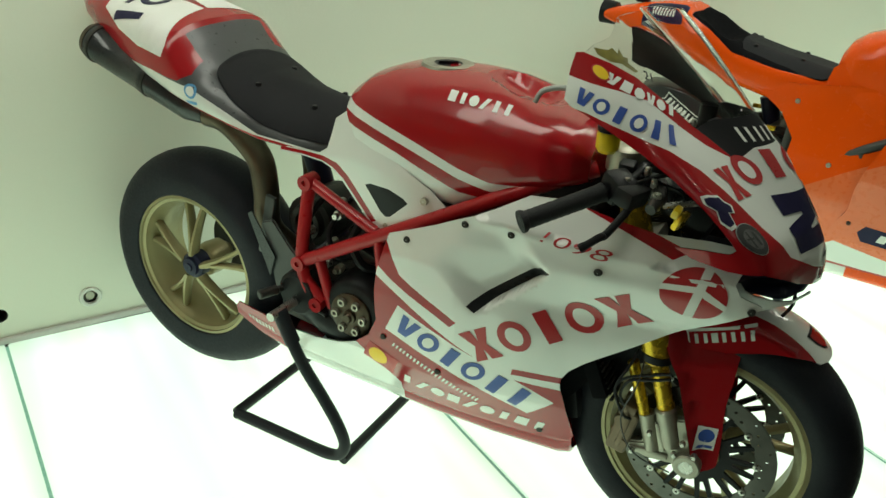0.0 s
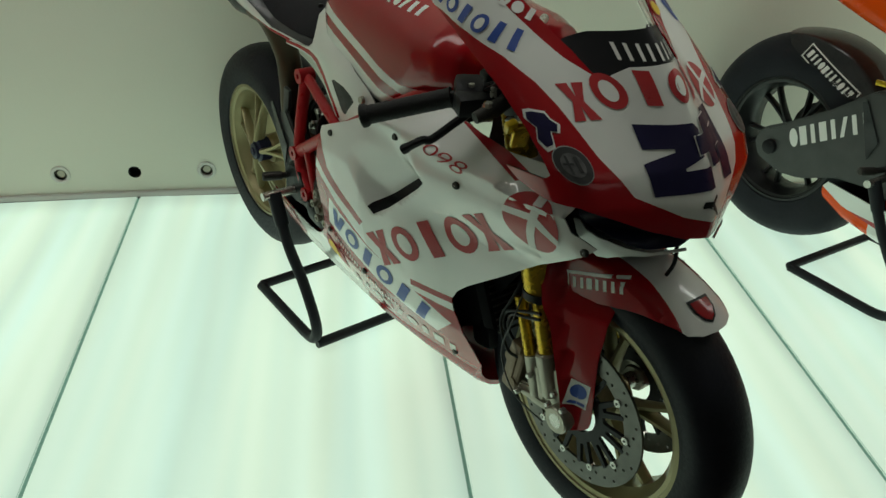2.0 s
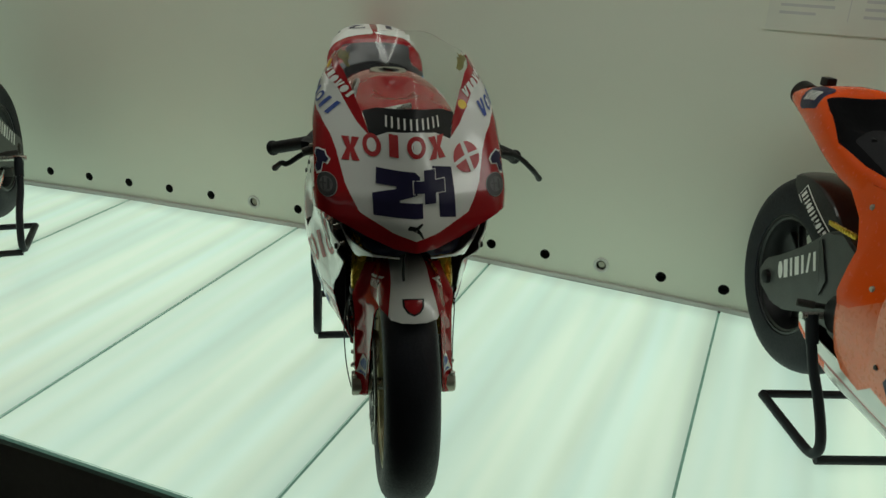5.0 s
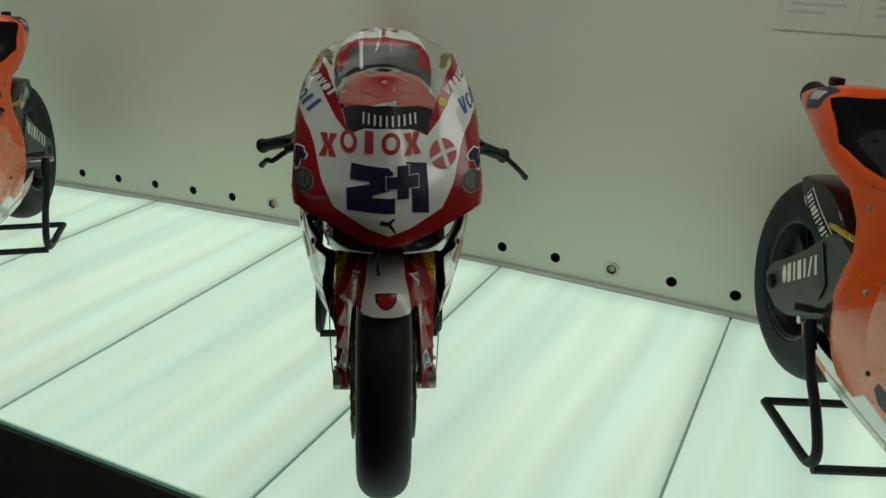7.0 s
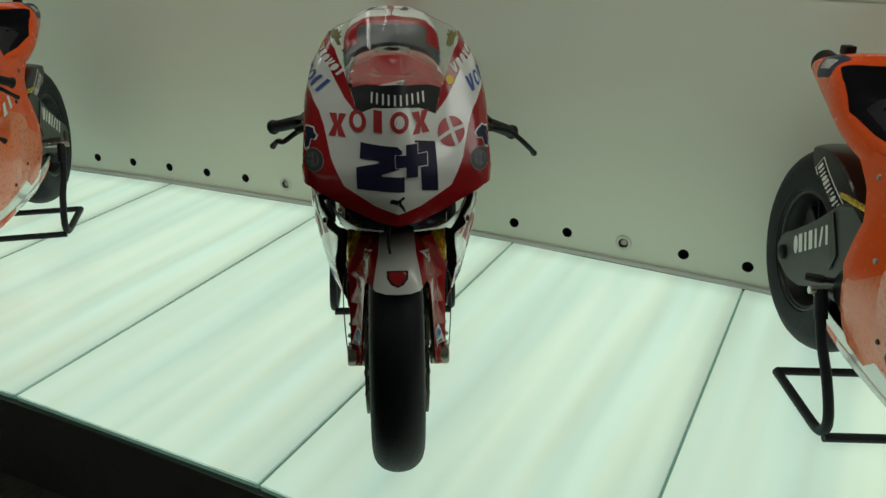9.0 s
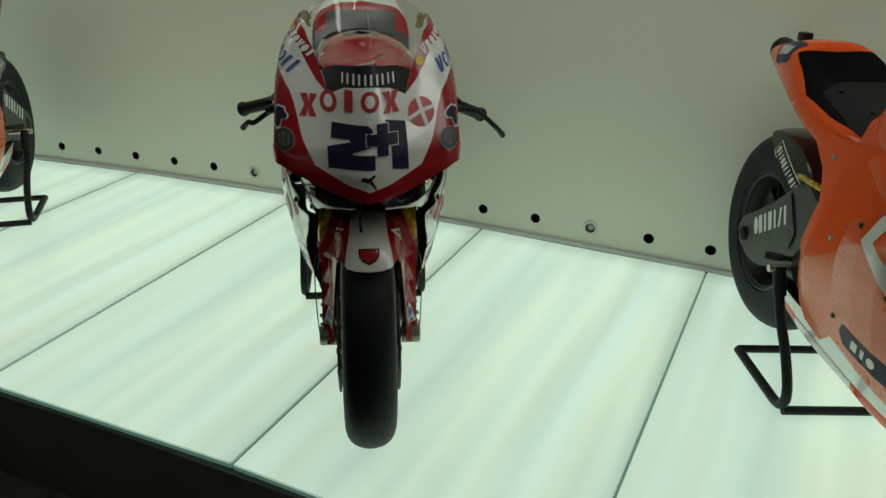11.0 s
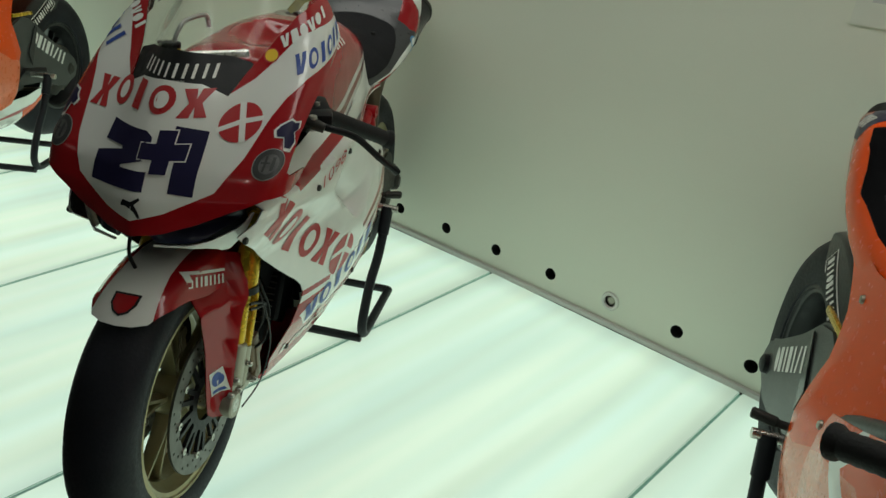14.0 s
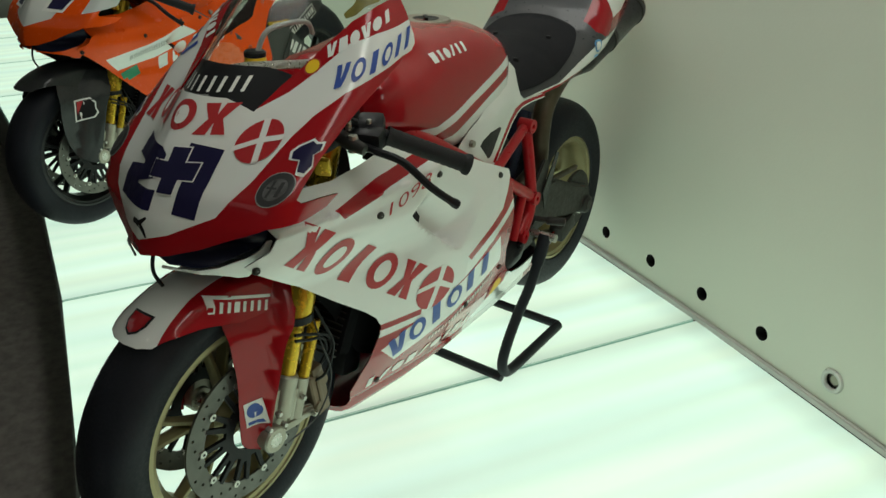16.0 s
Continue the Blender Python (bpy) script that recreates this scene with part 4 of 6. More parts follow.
def engine(parent, clutch=True):
    """Dark castings, clutch, cylinders, shock and hoses between the frame tubes."""
    eng = new("engine")
    eng.parent = parent
    bm = block((0.40, 0.26, 0.24), (-0.76, 0, 0.43), 0.04, (0, -12, 0), segments=3)
    block((0.26, 0.30, 0.16), (-0.92, 0, 0.40), 0.035, (0, 6, 0), bm=bm, segments=3)
    part("crankcase", bm, ENGINE, eng, "dark cast crankcase")
    bm = block((0.20, 0.20, 0.30), (-0.70, 0, 0.64), 0.03, (0, 20, 0))
    for k in range(7):
        block((0.23, 0.235, 0.008), (-0.735 + 0.012 * k, 0, 0.55 + 0.03 * k), 0.003, (0, 20, 0), bm=bm)
    part("rear_cylinder", bm, ENGINE, eng)
    bm = block((0.30, 0.2, 0.17), (-0.47, 0, 0.42), 0.03, (0, 10, 0))
    for k in range(6):
        block((0.008, 0.24, 0.19), (-0.58 + 0.045 * k, 0, 0.43), 0.003, (0, 10, 0), bm=bm)
    part("front_cylinder", bm, ENGINE, eng)
    # clutch on the right
    if clutch:
        clutch_unit(parent)
    # black lower cover that bulges below the clutch
    bm = hull_part([(-1.06, 0.33, 0.47, 0.10), (-1.0, 0.31, 0.49, 0.15), (-0.9, 0.30, 0.47, 0.185), (-0.80, 0.30, 0.45, 0.19), (-0.70, 0.315, 0.42, 0.17), (-0.64, 0.34, 0.40, 0.12)], 2.4)
    part("sump_cover", bm, BLACK, eng, "glossy black sump cover")
    bm = lathe([(0.001, -0.19), (0.05, -0.19), (0.06, -0.18), (0.064, -0.12)], 30, (-0.96, 0, 0.44))
    part("sprocket_cover", bm, BLACK, eng)
    bm = lathe([(0.03, -0.075), (0.066, -0.07), (0.07, 0.0), (0.066, 0.07), (0.03, 0.075)], 36, (-0.99, -0.02, 0.60))
    lathe([(0.03, -0.09), (0.045, -0.09), (0.05, -0.07)], 24, (-0.99, -0.02, 0.60), bm=bm)
    part("rear_exhaust_collector", bm, ENGINE, eng)
    rnd = random.Random(7)
    for k in range(16):
        at = (-0.62 - 0.42 * rnd.random(), -0.11 - 0.07 * rnd.random(), 0.44 + 0.26 * rnd.random())
        part("bolt", lathe([(0.001, -0.012), (0.007, -0.012), (0.008, -0.002), (0.012, 0.0), (0.012, 0.02)], 8, at), ALLOY if k % 3 else STEEL, eng)
    for k in range(5):
        x = -0.62 - 0.07 * k
        pts = [(x, -0.12, 0.50 + 0.02 * k), (x - 0.03, -0.15, 0.56), (x - 0.06, -0.14, 0.62), (x - 0.02, -0.10, 0.70)]
        part("hose", tube(curve(pts, 4), 0.007 + 0.002 * (k % 3), 8), BLACK, eng)
    for s in (-1, 1):
        bm = block((0.09, 0.04, 0.07), (-0.66, 0.15 * s, 0.575), 0.012)
        block((0.05, 0.05, 0.035), (-0.70, 0.155 * s, 0.60), 0.008, bm=bm)
        part("throttle_motor", bm, BLACK, eng)
    bm = lathe([(0.001, -0.12), (0.03, -0.12), (0.032, 0.12), (0.001, 0.12)], 18, (0, 0, 0))
    bmesh.ops.rotate(bm, verts=bm.verts, matrix=Euler((radians(90), 0, 0)).to_matrix())
    bmesh.ops.rotate(bm, verts=bm.verts, matrix=Euler((0, radians(-20), 0)).to_matrix())
    bmesh.ops.translate(bm, verts=bm.verts, vec=(-1.04, 0.05, 0.62))
    part("shock", bm, NAVY, eng)
    return eng


def hull_part(stations, power=2.6, n=28):
    return loft(hull(smooth_stations(stations, 3), power, n))


def trellis(parent, mat):
    fr = new("frame")
    fr.parent = parent
    fr["label"] = "red tubular trellis frame"
    for s in (-1, 1):
        y = 0.172 * s
        runs = [[(-0.945, y * 0.82, 0.735), (-0.735, y * 0.98, 0.665)],
                [(-0.952, y, 0.532), (-0.85, y * 1.03, 0.590), (-0.72, y * 1.06, 0.664), (-0.56, y * 1.05, 0.754), (-0.40, y * 0.98, 0.842), (-0.26, y * 0.6, 0.905)],
                [(-0.945, y * 0.82, 0.735), (-0.952, y, 0.52), (-0.90, y, 0.42)],
                [(-0.955, y, 0.50), (-0.885, y * 1.02, 0.44)], [(-0.90, y, 0.565), (-0.86, y, 0.43)],
                [(-0.72, y * 1.06, 0.672), (-0.705, y * 1.1, 0.58)]]
        for i, pts in enumerate(runs):
            part("frame_tube", tube(curve(pts, 5), 0.0165 if i in (1, 2) else 0.0135, 12), mat, fr)
        for q in ((-0.945, 0.735), (-0.952, 0.53), (-0.90, 0.43)):
            part("frame_node", lathe([(0.007, -0.021), (0.019, -0.021), (0.019, 0.021), (0.007, 0.021)], 18, (q[0], y * (0.84 if q[1] > 0.7 else 1), q[1]), closed=True), mat, fr)
    return fr


def controls(parent):
    """Clip-on bars with grips, levers, reservoirs, yokes, gauges and the steering damper."""
    bar = new("handlebar")
    bar.parent = parent
    for s in (-1, 1):
        inner, outer = Vector((-0.205, 0.20 * s, 0.915)), Vector((-0.352, 0.350 * s, 0.853 if s < 0 else 0.832))
        d = (outer - inner).normalized()
        part("bar_tube", tube([(-0.20, 0.10 * s, 0.925), inner, outer], 0.011, 12), BLACK, bar)
        a, b = inner + d * 0.055, outer
        pts, rad = [], []
        for k in range(25):
            pts.append(a + (b - a) * k / 24)
            rad.append(0.0185 if k == 0 else 0.0165 + (0.0008 if k % 2 else 0) if k < 23 else 0.021)
        part("grip", tube(pts, rad, 16), GRIP, bar, "black rubber grip")
        q = inner + d * 0.025
        bm = block((0.05, 0.05, 0.05), q, 0.01, (0, 20, 35 * s))
        block((0.04, 0.06, 0.035), q + Vector((0.03, 0.015 * s, -0.005)), 0.008, (0, 10, 20 * s), bm=bm)
        block((0.03, 0.03, 0.05), q + Vector((0.0, -0.05 * s, 0.01)), 0.006, (10, 0, 0), bm=bm)
        part("switch_gear", bm, BLACK, bar)
        if s < 0:
            lv = [q + Vector((0.035, -0.005, -0.012)), q + Vector((0.03, -0.045, -0.03)), q + Vector((0.012, -0.085, -0.06)), (-0.215, -0.318, 0.848), (-0.242, -0.338, 0.826)]
        else:
            lv = [q + Vector((0.045, 0.0, -0.012)), q + Vector((0.05, 0.05, -0.016)), q + Vector((0.035, 0.10, -0.03)), (-0.205, 0.365, 0.835), (-0.242, 0.398, 0.798)]
        pts = curve(lv, 5)
        part("lever", tube(pts, [0.010] + [0.0072] * (len(pts) - 3) + [0.009, 0.0085], 10), BLACK, bar, "black lever")
    # master cylinder with a yellow-capped reservoir on the right, a gold one on the left
    bm = lathe([(0.001, 0.040), (0.021, 0.040), (0.023, 0.035), (0.022, 0.008), (0.016, 0.0), (0.001, 0.0)], 20, (-0.275, -0.135, 0.940), "z")
    part("reservoir", bm, YELLOW, bar, "yellow brake fluid reservoir")
    part("reservoir_cap", lathe([(0.001, 0.053), (0.019, 0.053), (0.023, 0.050), (0.023, 0.041), (0.020, 0.040)], 20, (-0.275, -0.135, 0.940), "z"), BLACK, bar)
    bm = lathe([(0.001, 0.04), (0.019, 0.04), (0.02, 0.0), (0.001, -0.004)], 18, (-0.15, 0.165, 0.95), "z")
    part("clutch_reservoir", bm, BLACK, bar)
    bm = block((0.09, 0.24, 0.024), (-0.235, 0, 0.925), 0.008, (0, -18, 0))
    block((0.10, 0.25, 0.03), (-0.20, 0, 0.76), 0.01, (0, -18, 0), bm=bm)
    for s in (-1, 1):
        lathe([(0.001, 0.03), (0.02, 0.03), (0.034, 0.022), (0.034, -0.02), (0.001, -0.02)], 20, (-0.245, 0.108 * s, 0.925), "z", bm=bm)
    part("yoke", bm, ALLOY, bar, "machined alloy yoke")
    bm = block((0.075, 0.15, 0.026), (-0.105, 0, 0.955), 0.008, (0, 58, 0))
    block((0.018, 0.12, 0.05), (-0.115, 0, 0.958), 0.006, (0, -30, 0), bm=bm)
    part("dash", bm, BLACK, bar, "black instrument panel")
    part("damper", tube([(-0.31, 0.03, 0.985), (-0.22, -0.10, 0.975), (-0.13, -0.20, 0.955)], 0.0085, 10), STEEL, bar)
    for s in (-1, 1):
        part("stay", tube([(-0.09, 0.03 * s, 0.93), (-0.04, 0.10 * s, 0.885), (-0.03, 0.16 * s, 0.87)], 0.006, 8), STEEL, bar)
        part("cable", tube(curve([(-0.19, 0.21 * s, 0.92), (-0.13, 0.20 * s, 0.95), (-0.10, 0.12 * s, 0.92), (-0.20, 0.05 * s, 0.86)], 5), 0.0045, 7), BLACK, bar)
        part("cable", tube(curve([(-0.20, 0.23 * s, 0.915), (-0.15, 0.17 * s, 0.90), (-0.16, 0.09 * s, 0.84), (-0.24, 0.07 * s, 0.78)], 5), 0.004, 7), BLACK, bar)
        bm = block((0.10, 0.05, 0.07), (-0.10, 0.13 * s, 0.86), 0.015, (0, 25, 10 * s))
        block((0.06, 0.06, 0.04), (-0.16, 0.15 * s, 0.895), 0.01, (0, 10, 0), bm=bm)
        part("loom_box", bm, BLACK, bar)
        bm = block((0.012, 0.03, 0.035), (-0.105, 0.20 * s, 0.865), 0.004, (0, 20, 20 * s))
        part("tag", bm, GOLD, bar)
    for s in (-1, 1):
        part("master_cylinder", tube([(-0.16, 0.17 * s, 0.915), (-0.145, 0.225 * s, 0.905), (-0.15, 0.26 * s, 0.895)], [0.013, 0.014, 0.010], 12), ENGINE, bar)
        part("lever_pivot", lathe([(0.001, 0.018), (0.008, 0.018), (0.010, 0.012), (0.010, -0.012)], 10, (-0.148, 0.235 * s, 0.90), "z"), STEEL, bar)
        part("bar_clamp", lathe([(0.026, -0.012), (0.036, -0.012), (0.036, 0.012), (0.026, 0.012)], 20, (-0.235, 0.10 * s, 0.895), "z", closed=True), ENGINE, bar)
        for k in range(3):
            part("wire", tube(curve([(-0.17 - 0.01 * k, 0.20 * s, 0.93), (-0.11 + 0.015 * k, (0.19 - 0.02 * k) * s, 0.91 - 0.015 * k), (-0.13, (0.13 - 0.02 * k) * s, 0.86 - 0.02 * k), (-0.20, 0.08 * s, 0.80)], 5), 0.0028, 6), BLACK, bar)
        for x, y, z in ((-0.18, 0.19, 0.94), (-0.16, 0.215, 0.93), (-0.205, 0.225, 0.925), (-0.135, 0.15, 0.90)):
            part("bolt", lathe([(0.001, 0.006), (0.005, 0.006), (0.006, 0.0), (0.006, -0.01)], 8, (x, y * s, z), "z"), STEEL, bar)
    part("adjuster", block((0.014, 0.022, 0.02), (-0.112, -0.215, 0.885), 0.005, (15, 20, 0)), YELLOW, bar, "yellow lever adjuster")
    part("stay", tube([(-0.14, -0.20, 0.885), (-0.08, -0.17, 0.895), (-0.04, -0.12, 0.905)], 0.006, 8), STEEL, bar)
    hose = curve([(-0.275, -0.13, 0.985), (-0.30, -0.12, 1.03), (-0.37, -0.11, 1.04), (-0.42, -0.118, 1.03), (-0.435, -0.122, 1.005)], 6)
    part("breather_hose", tube(hose, 0.0055, 8), INK_GREY, bar)
    return bar


def hub_side(parent, double):
    """Swingarm, chain run, hanger plates, pegs."""
    arm = new("swingarm")
    arm.parent = parent
    sides = (-1, 1) if double else (1,)
    hub = (-1.43, 0, 0.362) if double else (-1.452, 0, 0.340)
    for s in sides:
        out = [(-0.90, 0.38), (-0.90, 0.485), (-1.05, 0.515), (-1.20, 0.505), (-1.34, 0.445), (-1.465, 0.405), (-1.488, 0.36), (-1.455, 0.32), (-1.35, 0.33), (-1.20, 0.375), (-1.02, 0.36)]
        if double:
            out = [(-0.90, 0.38), (-0.90, 0.56), (-0.98, 0.635), (-1.06, 0.665), (-1.14, 0.64), (-1.26, 0.545), (-1.40, 0.455), (-1.475, 0.415), (-1.50, 0.365), (-1.475, 0.315), (-1.38, 0.285), (-1.30, 0.295), (-1.18, 0.345), (-1.02, 0.36)]
        y0, y1 = (0.115 * s, (0.158 if double else 0.150) * s)
        bm = prism(out, y0, y1, 0.008)
        part("arm_plate", bm, CARBON_GREY if double else ENGINE, arm, "dark grey swingarm")
    bm = block((0.20, 0.30 if double else 0.26, 0.14), (-0.93, 0.0, 0.43), 0.03)
    part("pivot", bm, ENGINE, arm)
    part("axle_nut", lathe([(0.001, -0.118), (0.012, -0.118), (0.014, -0.113), (0.026, -0.111), (0.028, -0.102), (0.038, -0.098), (0.038, -0.05)] if not double else [(0.001, -0.175), (0.014, -0.175), (0.024, -0.17), (0.026, -0.155), (0.034, -0.15), (0.034, -0.06)], 24, hub), NAVY if not double else BLACK, arm, "large axle nut")
    part("sprocket", lathe([(0.03, 0.098), (0.105, 0.098), (0.108, 0.104), (0.105, 0.11), (0.03, 0.11)], 44, hub, closed=True), ENGINE, arm)
    for k in range(6):
        q = 2 * math.pi * k / 6
        part("sprocket_bolt", lathe([(0.001, 0.122), (0.007, 0.122), (0.009, 0.116), (0.009, 0.108)], 8, (hub[0] + 0.052 * math.cos(q), 0, hub[2] + 0.052 * math.sin(q))), STEEL, arm)
    part("hub_cover", lathe([(0.001, 0.165), (0.02, 0.165), (0.03, 0.158), (0.034, 0.14), (0.034, 0.1)], 20, hub), ENGINE, arm)
    part("rear_caliper", block((0.10, 0.05, 0.06), (-1.32, 0.13, 0.30), 0.012, (0, 20, 0)), ENGINE, arm)
    ch = bmesh.new()
    for z0, z1 in ((0.465, 0.49), (0.255, 0.36)):
        block((0.52, 0.014, 0.016), (-1.18, 0.104, (z0 + z1) / 2), 0.003, (0, math.degrees(math.atan2(z1 - z0, 0.52)) * -1, 0), bm=ch)
    part("chain", ch, PIPE, arm)
    for s in (-1, 1):
        hang = new("footrest")
        hang.parent = parent
        out = [(-1.09, 0.405), (-1.10, 0.47), (-1.125, 0.585), (-1.09, 0.60), (-1.03, 0.53), (-0.97, 0.48), (-0.98, 0.42), (-1.04, 0.39)]
        part("hanger_plate", prism(out, 0.145 * s, 0.157 * s, 0.004), CARBON_GREY if s < 0 else ENGINE, hang, "grey footrest hanger plate")
        part("peg", tube([(-1.035, 0.15 * s, 0.432), (-1.045, 0.20 * s, 0.434), (-1.046, 0.203 * s, 0.434), (-1.06, 0.25 * s, 0.437), (-1.061, 0.253 * s, 0.437)], [0.009, 0.009, 0.0125, 0.0125, 0.009], 12), ENGINE, hang, "knurled dark peg")
        lev = curve([(-1.03, 0.165 * s, 0.43), (-0.96, 0.175 * s, 0.405), (-0.90, 0.19 * s, 0.40)], 5)
        part("pedal", tube(lev, 0.006, 8), BLACK, hang)
        part("heel_guard", prism([(-1.10, 0.44), (-1.165, 0.60), (-1.15, 0.61), (-1.08, 0.50)], 0.16 * s, 0.164 * s, 0.001), CARBON, hang)
    return arm


def exhaust(parent):
    ex = new("exhaust")
    ex.parent = parent
    for s in (-1, 1):
        a, b = Vector((-1.29, 0.112 * s, 0.832)), Vector((-1.662, 0.132 * s, 0.966))
        d = (b - a)
        pts = [a, a + d * 0.02, a + d * 0.10, a + d * 0.13, a + d * 0.45, a + d * 0.46, a + d * 0.50, a + d * 0.51, a + d * 0.93, a + d * 0.94, b]
        rad = [0.030, 0.034, 0.044, 0.0470, 0.0485, 0.0505, 0.0505, 0.0485, 0.0485, 0.0505, 0.046]
        can = part("silencer", tube(pts, rad, 32), CARBON, ex, "black carbon silencer can")
        for k in (0.455, 0.935):
            c = a + d * k
            part("band", tube([c - d * 0.010, c - d * 0.009, c + d * 0.009, c + d * 0.010], [0.0487, 0.0520, 0.0520, 0.0487], 28), ENGINE, can)
        mark = [(-0.020, 0.016), (0.008, 0.020), (0.024, 0.012), (0.022, -0.004), (0.010, -0.008), (0.006, -0.020), (-0.008, -0.018), (-0.020, -0.002)]
        sticker("can_badge", [(0, mark), (1, [(p * 0.62, q * 0.62) for p, q in mark])], a + d * 0.72 + Vector((0, 0.03 * s, 0.03)), d if s < 0 else -d, Vector((0, -0.8 * s, 1)), skin_of(can), [INK_GREY, INK_DARK], can, "pale winged badge", step=0.008)
        part("end_cap", tube([b - d * 0.02, b + d * 0.015, b + d * 0.016], [0.049, 0.044, 0.034], 28), PIPE, ex)
        p = [a, a + Vector((0.06, -0.01 * s, -0.015)), (-1.14, 0.10 * s, 0.745), (-1.12, 0.10 * s, 0.66), (-1.115, 0.10 * s, 0.56), (-1.06, 0.08 * s, 0.50)]
        part("header_pipe", tube(curve(p, 6), 0.034 if s < 0 else 0.03, 18), PIPE, ex, "brown heat-tinted exhaust pipe")
    part("bracket", block((0.03, 0.012, 0.17), (-1.09, -0.135, 0.58), 0.004, (0, 12, 0)), CARBON_GREY, ex)
    return ex


def radiator(parent):
    rad = new("radiator")
    rad.parent = parent
    bm = block((0.03, 0.30, 0.30), (-0.235, 0, 0.55), 0.006, (0, -22, 0))
    part("core", bm, DUCT_BLACK, rad, "black radiator core")
    fins = bmesh.new()
    for k in range(22):
        block((0.006, 0.28, 0.003), (-0.218 - 0.0052 * (k - 11), 0, 0.55 + 0.0128 * (k - 11)), 0, (0, -22, 0), bm=fins)
    part("fins", fins, ENGINE, rad)
    for s in (-1, 1):
        out = [(-0.312, 0.43), (-0.30, 0.33), (-0.25, 0.36), (-0.215, 0.42), (-0.175, 0.50), (-0.125, 0.578), (-0.10, 0.615), (-0.16, 0.568), (-0.275, 0.478)]
        fm = lambda u, v: Vector((u, s * (side_width(u, v, False) * 0.84 - 0.012), v))
        part("duct_side", panel(out, fm, step=0.03, thick=0.005), DUCT_BLACK, rad, "black radiator duct")
    bm = block((0.06, 0.19, 0.10), (-0.26, 0, 0.34), 0.015, (0, -10, 0))
    part("oil_cooler", bm, BLACK, rad)
    return rad


def side_map(s):
    return lambda u, v: Vector((u, s * side_width(u, v), v))


def race_bike(style, m, label):
    """One complete motorcycle; style picks the paint."""
    main = style == "red"
    ob = tagged(new("racing_motorcycle"), label, "motorcycle", "racing motorcycles on the glass floor")
    ob.matrix_world = m @ Matrix.Diagonal((1, 1, 1.012, 1))
    body = RED if main else ORANGE
    # front wheel and fork
    rim = BRONZE if main else BLACK_RIM
    wheel(ob, "front_wheel", (0.012, -0.005, 0.310) if main else (0, 0, 0.301), 0.314 if main else 0.302, 0.140, 0.222 if main else 0.216, [rim], 5 if main else 6, "front wheel with twin drilled discs", ((-0.080, 0.160, 0.118), (0.080, 0.160, 0.118)))
    wheel(ob, "rear_wheel", (-1.452, -0.018, 0.337) if main else (-1.452, 0, 0.362), 0.334 if main else 0.354, 0.198, 0.216 if main else 0.215, [rim], 5 if main else 6, "wide rear wheel", (), dish=-0.065 if main else 0.0)
    front = new("front_fork")
    front.parent = ob
    for s in (-1, 1):
        fork_leg(ob, s, GOLD, RED if main else CARBON)
    part("axle", tube([(0, -0.140, 0.30), (0, 0.140, 0.30)], 0.017, 14), STEEL, front)
    part("steering_stem", tube([(-0.20, 0, 0.93), (-0.15, 0, 0.74)], 0.025, 14), BLACK, front)
    # mudguard, white down the middle on the red machine
    white = [(-0.085, 0.42), (0.085, 0.42), (0.062, 0.56), (0.048, 0.75), (0.042, 1.30), (-0.042, 1.30), (-0.048, 0.75), (-0.062, 0.56)]
    guard = mudguard(ob, [body, WHITE] if main else [CARBON], [(white, 1)] if main else ())
    if not main:
        guard["label"] = "glossy black carbon front mudguard"
    engine(ob, main)
    trellis(ob, FRAME_RED if main else CARBON_GREY)
    controls(ob)
    hub_side(ob, not main)
    if main:
        exhaust(ob)
    radiator(ob)

    # nose
    half = [(0, 0.733), (0.06, 0.740), (0.12, 0.758), (0.18, 0.784), (0.235, 0.806), (0.30, 0.806), (0.36, 0.812), (0.385, 0.825), (0.33, 0.834), (0.285, 0.838), (0.267, 0.846), (0.264, 0.862), (0.266, 0.90), (0.278, 0.945), (0.298, 0.980), (0.33, 1.010), (0.355, 1.026), (0.378, 1.036), (0.382, 1.045),
            (0.338, 1.090), (0.305, 1.122), (0.290, 1.124), (0.250, 1.112), (0.205, 1.090), (0.165, 1.055), (0.143, 1.027), (0.122, 0.995), (0.106, 0.958), (0.06, 0.978), (0, 0.984)]
    w_half = [(0.0, 0.762), (0.06, 0.778), (0.14, 0.815), (0.172, 0.870), (0.193, 0.930), (0.210, 0.960), (0.240, 0.990), (0.29, 1.012), (0.35, 1.030), (0.42, 1.040), (0.43, 1.10), (0.36, 1.088), (0.31, 1.079), (0.26, 1.072), (0.21, 1.058), (0.175, 1.024), (0.14, 0.986), (0.108, 0.962), (0.10, 1.0), (0.06, 1.0), (0.0, 1.0)]
    if not main:
        w_half = [(0.0, 0.80), (0.10, 0.83), (0.14, 0.90), (0.10, 0.96), (0.0, 0.97)]
    nose = part("nose_fairing", panel(both(half), nose_map, [(both(w_half), 1)], step=0.018, inner=2), [body, WHITE, INNER], ob, "red and white nose fairing" if main else "orange nose fairing")
    sc = [(0.0, 0.976), (0.06, 0.970), (0.104, 0.951), (0.120, 0.990), (0.140, 1.022), (0.162, 1.050), (0.202, 1.085), (0.248, 1.107), (0.292, 1.120), (0.26, 1.136), (0.21, 1.150), (0.145, 1.176), (0.07, 1.190), (0, 1.193)]
    screen = part("windscreen", panel(both(sc), lambda a, z: nose_map(a, z, 0.004), [(both([(0.0, 0.94), (0.13, 0.94), (0.13, 0.985), (0.128, 1.008), (0.09, 1.020), (0.0, 1.030)]), 1)], step=0.02, thick=0.002), [SCREEN, INK_BLACK], ob, "clear windscreen with a black lower band")
